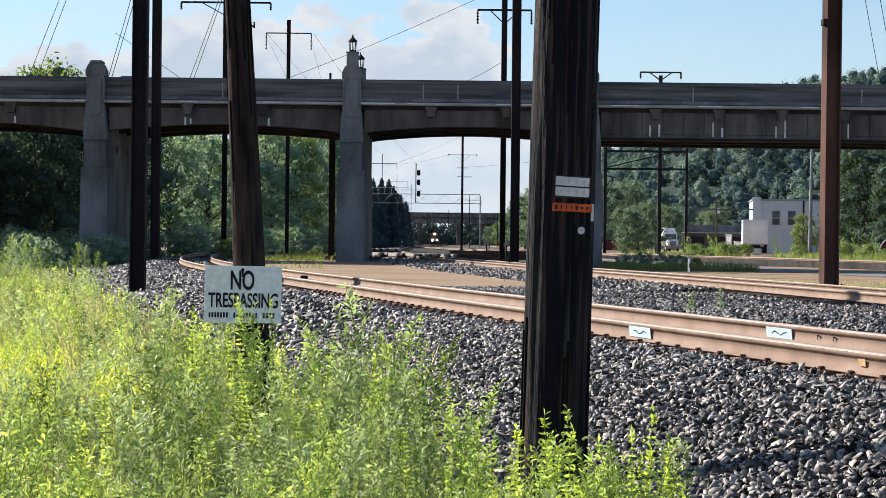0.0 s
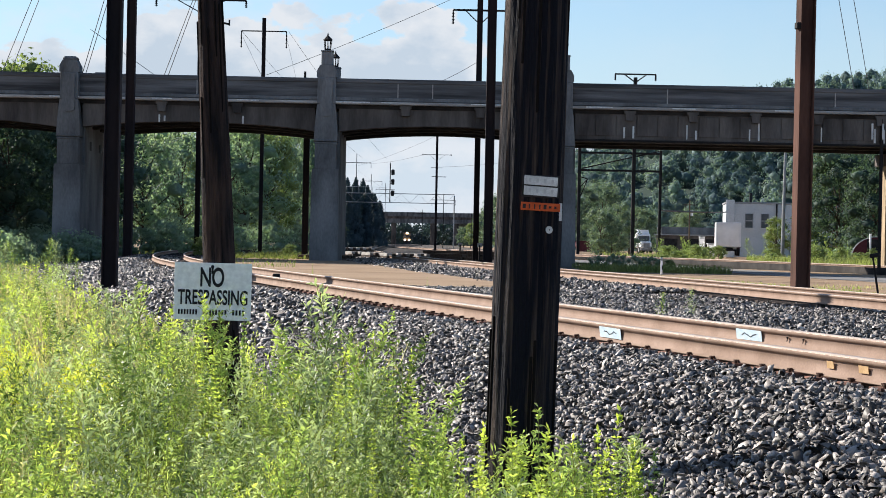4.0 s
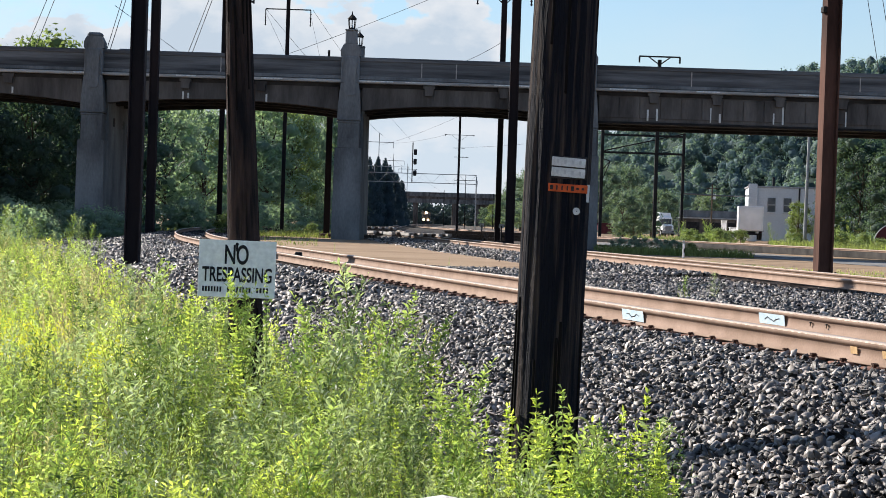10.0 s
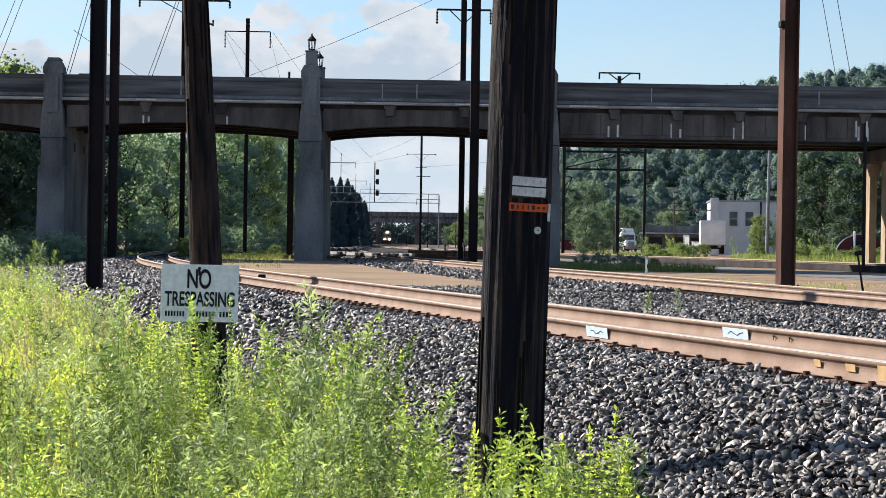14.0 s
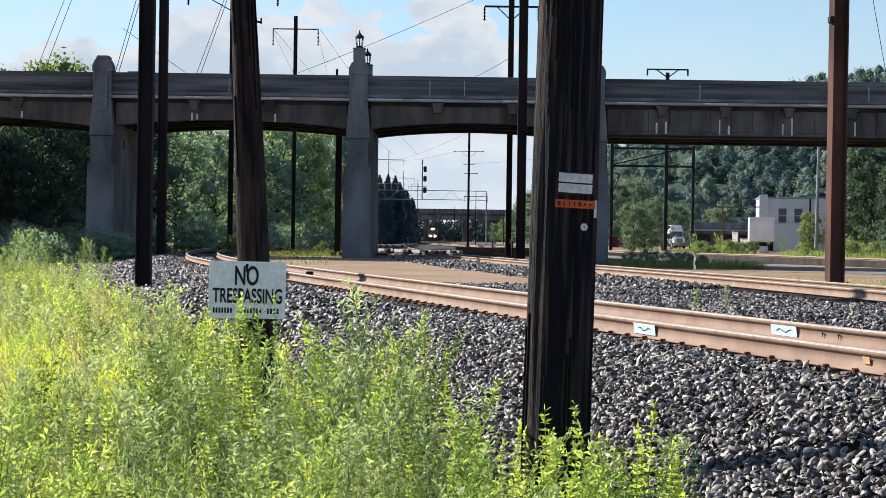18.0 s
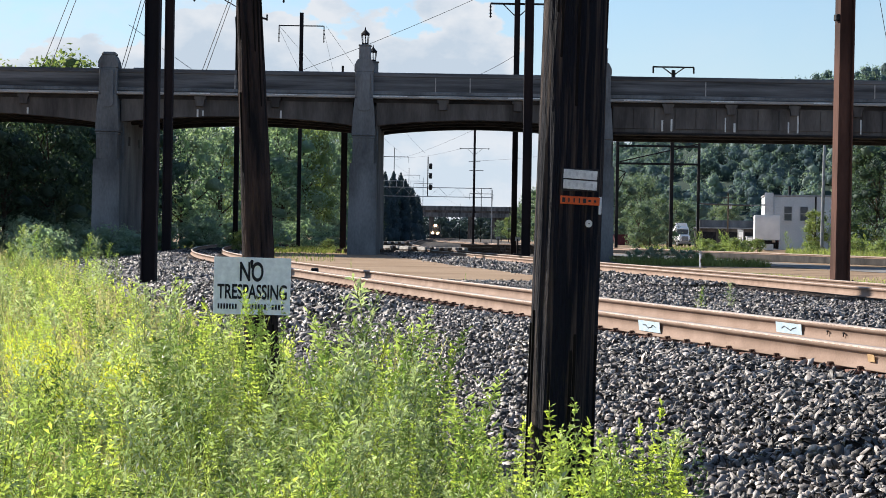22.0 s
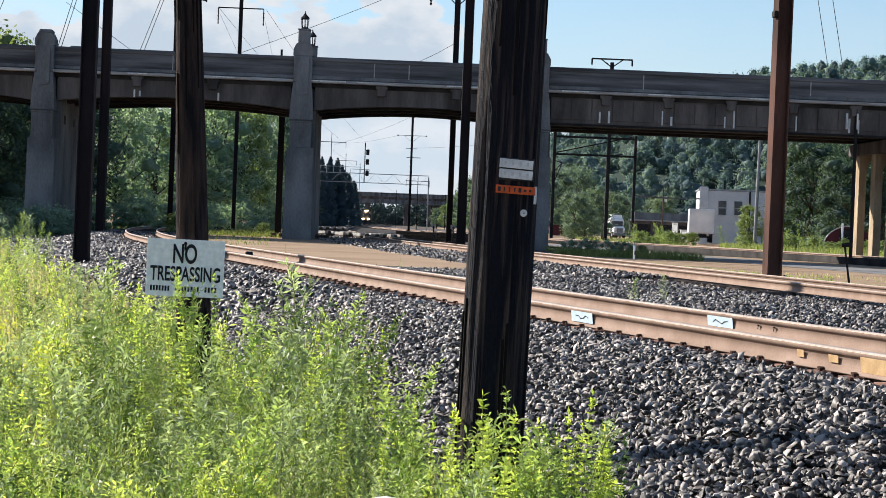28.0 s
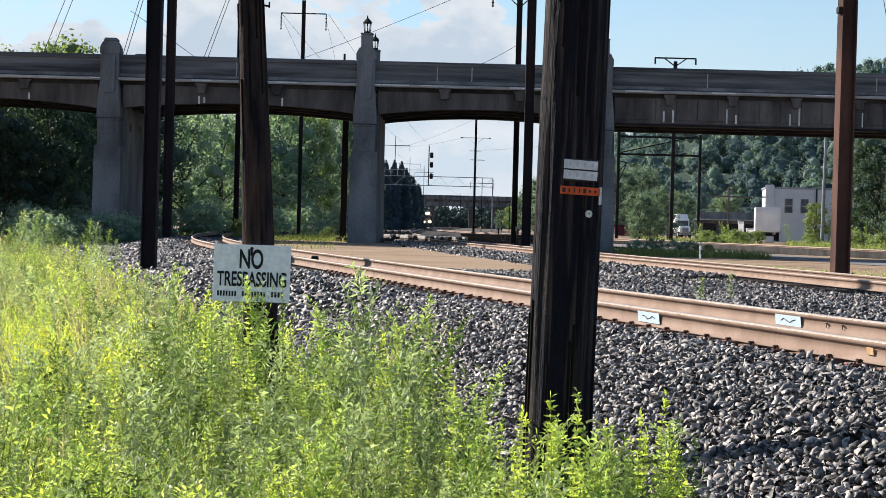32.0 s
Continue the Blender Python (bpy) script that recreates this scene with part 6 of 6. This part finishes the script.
def tall_weed(px, top, depth, kind, wide=1.0, label="tall green weed swaying beside the pole"):
    """A single plant, given by its bearing (metres aside at one metre's distance) and the height of its tip."""
    x, y = px * depth, depth
    z = float(ground_z(x, y)) - 0.02
    h = top - z
    m = pose(x, y, z, 0, 0, (px * 9000) % 360) @ Matrix.Diagonal((h * wide, h * wide, h, 1))
    t = thing("tall_weed", m, label, "weed", "tall weeds")
    tagged(part("stalk", WEED_MESHES[kind][1], None, t), kind="stuff")
    tagged(part("foliage", WEED_MESHES[kind][0], None, t), kind="stuff")
    SWAYING.append((t, x, y, z, (px * 9000) % 360))


rw = random.Random(23)
for px, top, depth, kind, wide in (
        (-0.0440, 0.50, 11.2, 3, 1.0), (-0.052, 0.32, 11.0, 2, 0.9), (-0.036, 0.30, 11.4, 2, 1.0), (-0.047, 0.20, 10.6, 6, 1.1), (-0.029, 0.16, 11.0, 0, 0.9), (-0.058, 0.12, 10.2, 3, 1.1), (-0.040, 0.10, 10.0, 0, 0.9),
        (-0.0085, 0.40, 11.6, 1, 0.8), (-0.012, 0.22, 11.5, 2, 0.9), (-0.004, 0.16, 11.2, 0, 0.8), (-0.018, 0.12, 10.8, 6, 1.0), (-0.023, 0.05, 10.4, 3, 1.0),
        (-0.105, 0.40, 13.4, 0, 0.9), (-0.100, 0.30, 13.2, 1, 0.9), (-0.110, 0.24, 13.0, 5, 0.8), (-0.0945, 0.36, 13.3, 2, 0.8), (-0.089, 0.42, 13.5, 1, 0.7), (-0.115, 0.10, 12.6, 2, 1.0),
        (-0.140, 0.42, 14.5, 2, 0.9), (-0.150, 0.36, 14.2, 3, 0.9), (-0.133, 0.32, 13.8, 0, 0.9), (-0.165, 0.38, 15.5, 6, 0.9), (-0.127, 0.22, 12.4, 1, 1.0),
        (0.060, 0.13, 7.7, 0, 1.0), (0.066, 0.10, 7.5, 5, 1.0), (0.072, 0.14, 7.9, 1, 0.9), (0.078, 0.02, 7.4, 2, 1.0), (0.086, 0.00, 7.6, 1, 1.0), (0.094, 0.04, 7.5, 0, 0.9), (0.103, 0.08, 7.7, 5, 0.9), (0.109, 0.14, 7.8, 0, 0.9),
        (0.116, 0.02, 7.5, 1, 1.0), (0.123, 0.02, 7.7, 6, 0.9), (0.130, -0.06, 7.6, 0, 1.0), (0.100, -0.10, 7.2, 2, 1.1), (0.083, -0.08, 7.2, 5, 1.1), (0.066, -0.1, 7.1, 0, 1.1), (0.053, -0.12, 7.0, 3, 1.1), (0.117, -0.14, 7.1, 5, 1.1),
        (0.044, -0.02, 8.2, 5, 1.0), (0.034, -0.02, 8.6, 0, 1.0), (0.026, 0.02, 9.0, 2, 1.0), (0.016, 0.10, 9.6, 5, 1.0), (0.006, 0.05, 10.0, 2, 1.0)):
    tall_weed(px, top + 0.02, depth, kind, wide)
for i in range(74):
    px = rw.uniform(0.05, 0.134)
    tall_weed(px, rw.uniform(-0.28, 0.04) - 0.5 * max(0, px - 0.115), rw.uniform(7.0, 8.1), rw.choice((0, 1, 5, 0, 1, 5, 2)), rw.uniform(0.7, 1.0), "tall bright green weed at the foot of the pole")
for i in range(24):
    px = rw.uniform(-0.03, 0.048)
    dp = rw.uniform(8.2, 10.2)
    tall_weed(px, rw.uniform(-0.25, 0.02) - 1.2 * max(0, px), dp, rw.choice((0, 1, 5, 2, 3)), rw.uniform(0.75, 1.0), "tall bright green weed at the foot of the pole")
for i in range(26):
    px = rw.uniform(-0.235, -0.05)
    dp = rw.uniform(7.6, 12.5)
    tall_weed(px, rw.uniform(-0.15, 0.1) + 0.02 * (dp - 8), dp, rw.choice((0, 1, 2, 3, 5, 6)), rw.uniform(0.8, 1.1), "tall green weed in the sunlit field")


for px, top, dp, kind in ((-0.107, 0.30, 13.2, 9), (-0.103, 0.20, 12.8, 8), (-0.112, 0.12, 12.6, 9), (-0.086, 0.16, 12.4, 9), (-0.133, 0.10, 11.6, 9), (-0.147, 0.06, 11.0, 8), (-0.129, 0.02, 10.4, 9), (-0.0285, 0.02, 10.6, 9), (-0.047, 0.26, 11.3, 8),
                          (-0.060, 0.00, 10.2, 8), (-0.007, 0.06, 10.8, 9), (-0.170, 0.04, 10.8, 8), (-0.192, 0.00, 10.2, 9), (-0.215, 0.04, 11.5, 8), (-0.228, -0.1, 9.4, 9), (-0.160, -0.12, 9.2, 8), (-0.090, -0.12, 9.0, 9), (0.012, -0.06, 9.2, 8), (0.080, -0.02, 7.9, 9), (0.112, -0.06, 7.8, 9)):
    tall_weed(px, top, dp, kind, 0.8, "tall dark green weed with a straight stem")


for i in range(22):
    px = rw.uniform(-0.222, -0.186)
    tall_weed(px, 0.30 - 700 * (px + 0.205) ** 2 + rw.uniform(-0.12, 0.04), rw.uniform(31, 36), rw.choice((0, 5, 0, 1)), rw.uniform(1.0, 1.3), "leafy green weed in a bright mound beside the ballast")


for px, dp, top, kind in ((0.0064, 46.0, 0.0, 1), (0.133, 30.0, 0.10, 2), (0.149, 31.0, 0.16, 3), (0.060, 44.0, -0.02, 0), (-0.055, 60.0, 0.1, 1)):
    tall_weed(px, top, dp, kind, 0.9, "small weed growing in the ballast between the tracks")


for px, dp, top, kind in ((-0.236, 52, 0.92, 2), (-0.230, 50, 0.80, 3), (-0.226, 54, 0.95, 2), (-0.220, 48, 0.55, 3), (-0.214, 56, 0.60, 2), (-0.198, 55, 0.72, 2), (-0.192, 53, 0.66, 3), (-0.186, 57, 0.45, 2), (-0.205, 46, 0.30, 3), (-0.180, 52, 0.20, 2),
                          (-0.240, 44, 0.50, 2), (-0.233, 40, 0.35, 3), (-0.224, 42, 0.30, 2), (-0.212, 40, 0.15, 3), (-0.246, 50, 0.9, 3)):
    tall_weed(px, top, dp, kind, 0.9, "tall pale green weed clump on the bank")


for i in range(30):
    dp = rw.uniform(7.8, 13.5)
    tall_weed(rw.uniform(-0.25, -0.19), rw.uniform(-0.3, -0.02) + 0.02 * (dp - 8), dp, rw.choice((1, 2, 3, 6, 2)), rw.uniform(0.8, 1.1), "tall green weed in the sunlit field")
for i in range(30):
    px, dp = rw.uniform(-0.245, -0.178), rw.uniform(26, 38)
    if side_of_near(px * dp, dp) < weed_edge(dp) + 0.35:
        tall_weed(px, rw.uniform(-0.05, 0.35), dp, rw.choice((1, 2, 2, 3)), rw.uniform(0.8, 1.1), "tall green weed at the edge of the ballast")
for i in range(18):
    px, dp = rw.choice((rw.uniform(0.178, 0.262), rw.uniform(0.128, 0.155))), rw.uniform(150, 184)
    tall_weed(px, rw.uniform(0.9, 2.0), dp, rw.choice((2, 2, 1)), rw.uniform(0.8, 1.1), "tall sunlit weed along the yard track")


def flowers():
    rng = np.random.default_rng(5)
    c, r = [], []
    for px, dp, z in ((-0.212, 26, -0.05), (-0.205, 25, -0.1), (-0.22, 20, -0.15), (-0.232, 15, -0.1), (-0.225, 14, -0.16), (-0.15, 17, -0.1), (-0.235, 12, -0.2), (-0.19, 13, -0.2)):
        for _ in range(5):
            c.append((px * dp + rng.normal(0, 0.16), dp + rng.normal(0, 0.3), z + rng.normal(0, 0.05)))
            r.append(0.035)
    for x0, y0, z, n in ((-2.72, 12.0, -0.06, 26), (-2.10, 12.2, -0.11, 24), (-2.35, 11.6, -0.2, 16), (-2.9, 13.5, 0.02, 16)):
        for _ in range(2 * n):
            c.append((x0 + rng.normal(0, 0.15), y0 + rng.normal(0, 0.25), z + rng.normal(0, 0.055)))
            r.append(0.034)
    v, f = leaf_cloud(c, r, 12, 0.009, rng)
    tagged(new("yellow_blossom", mesh_of("yellow_blossom", v, f, M_FLOWER)), "small yellow blossoms on the weeds", "flowers", kind="stuff")


flowers()


def foxtail(px, depth, top, lean):
    """A grass stalk whose pale seed head nods over."""
    x, y = px * depth, depth
    z = float(ground_z(x, y))
    t = thing("foxtail_grass", pose(x, y, z), "pale nodding foxtail seed head on a thin stalk", "grass", "foxtails")
    h = top - z
    bend = [(lean * 0.02 * k * k / 9, 0.004 * k, h * k / 9) for k in range(10)]
    part("stalk", wire_mesh("stalk", [Vector(p) for p in bend], 0.0022, M_STEM, 4), None, t)
    x0, y0, z0 = bend[-1]
    r = 0.04
    arc = [Vector((x0 + lean * r * (1 - math.cos(a)), y0, z0 + r * math.sin(a))) for a in np.linspace(0, 2.3, 9)]
    head = wire_mesh("seed_head", arc, 0.0052, M_FOXTAIL, 6)
    part("seed_head", head, None, t, "pale fuzzy seed head")


for px, dp, top, lean in ((0.058, 7.3, -0.02, 1), (0.066, 7.35, -0.06, 1), (0.0995, 7.4, 0.0, 1), (0.109, 7.5, 0.03, -1), (0.030, 8.1, -0.1, 1)):
    foxtail(px, dp, top, lean)


def boulder(x, y, top, label):
    """A rough limestone block with a flat, bright top and broken sides."""
    z = float(ground_z(x, y)) - 0.08
    h = top - z
    t = thing("boulder", pose(x, y, z, 0, 0, 8), label, "boulder")
    bm = bmesh.new()
    bmesh.ops.create_cube(bm, size=1.0, matrix=Matrix.Translation((0, 0, h / 2)) @ Matrix.Diagonal((1.0, 0.8, h, 1)))
    bmesh.ops.subdivide_edges(bm, edges=bm.edges[:], cuts=7, use_grid_fill=True)
    for v in bm.verts:
        c = v.co
        taper = 1 - 0.38 * max(0.0, (c.z / h - 0.55) / 0.45) ** 1.5
        n = noise.noise(Vector((c.x * 2.3, c.y * 2.3, c.z * 2.3 + 4))) * 0.09 + noise.noise(Vector((c.x * 7, c.y * 7, c.z * 7))) * 0.025
        v.co = (c.x * taper * (1 + n), c.y * taper * (1 + n), c.z - (0.10 * abs(c.x) + 0.05 * abs(n)) * (c.z / h) ** 4)
    part("stone", bm, M_LIMESTONE, t)


boulder(0.075, 5.2, 0.046, "pale grey limestone boulder at the edge of the weeds")


# ---- train ----
def locomotive():
    t = thing("locomotive", Matrix(), "dark diesel locomotive with bright headlights, far down the track", "locomotive")
    part("frame", box((0, 9, 1.15), (3.0, 20, 0.35), None, 0.04), M_LOCO_K, t)
    part("nose", box((0, 0.9, 2.2), (1.9, 1.8, 1.9), None, 0.2), M_LOCO, t, "dark short nose")
    cab = part("cab", box((0, 2.9, 2.9), (3.0, 2.4, 3.2), None, 0.15), M_LOCO, t, "dark cab with two front windows")
    for k in (-0.75, 0.75):
        part("windscreen", box((k, 1.68, 3.65), (1.1, 0.06, 0.6), None, 0.03), M_GLASS, cab)
    part("roof", box((0, 2.9, 4.55), (2.8, 2.5, 0.2), None, 0.08), M_LOCO_K, cab)
    part("hood", box((0, 12, 2.9), (2.0, 15, 3.0), None, 0.1), M_LOCO_K, t)
    part("pilot", prism([(-1.5, 0.15), (1.5, 0.15), (1.3, 1.05), (-1.3, 1.05)], -0.5, -0.2), M_LOCO, t, "dark pilot plate")
    part("headlight_box", box((0, 1.6, 4.2), (0.9, 0.25, 0.5), None, 0.05), M_LOCO_K, t)
    for k in (-0.2, 0.2):
        part("headlight", rod((k, 1.45, 4.2), (k, 1.38, 4.2), 0.27, None, 12), M_LAMP, t, "bright lit headlight")
    for k in (-0.8, 0.8):
        part("ditch_light", rod((k, -0.25, 1.75), (k, -0.32, 1.75), 0.30, None, 12), M_LAMP, t, "bright lit ditch light")
        part("hand_rail", rod((k * 1.7, 0.0, 1.3), (k * 1.7, 0.0, 2.4), 0.03, None, 6), M_GREY, t)
    for y in (2.0, 3.9, 5.8, 12.2, 14.1, 16.0):
        for k in (-0.75, 0.75):
            part("wheel", rod((k - 0.06, y, 0.52), (k + 0.06, y, 0.52), 0.52, None, 16), M_STEEL_D, t)
    part("coupler", box((0, -0.5, 0.85), (0.3, 0.7, 0.3), None, 0.04), M_DARK, t)
    return t


train = locomotive()


def motions():
    rows = []
    for i in range(17):
        t = 2.0 * i
        y = 710 - 170 * t / 32
        rows.append((t, pose(float(far_rail(y)) + 0.75, y, 0.0, 0, 0, heading(far_rail, y))))
    walk(train, rows)
    rng = random.Random(41)
    for ob, x, y, z, turn in SWAYING:
        a, b, p, q = rng.uniform(0.6, 1.8), rng.uniform(0.4, 1.2), rng.uniform(0, 6.28), rng.uniform(1.6, 2.6)
        rows = []
        for i in range(33):
            g = 0.6 + 0.4 * math.sin(i * 0.37 + 1.0)
            rows.append((float(i), pose(x, y, z, a * g * math.sin(q * i + p), 0.5 + b * g * math.sin(q * i * 0.83 + 2 * p), turn)))
        walk(ob, rows)


motions()
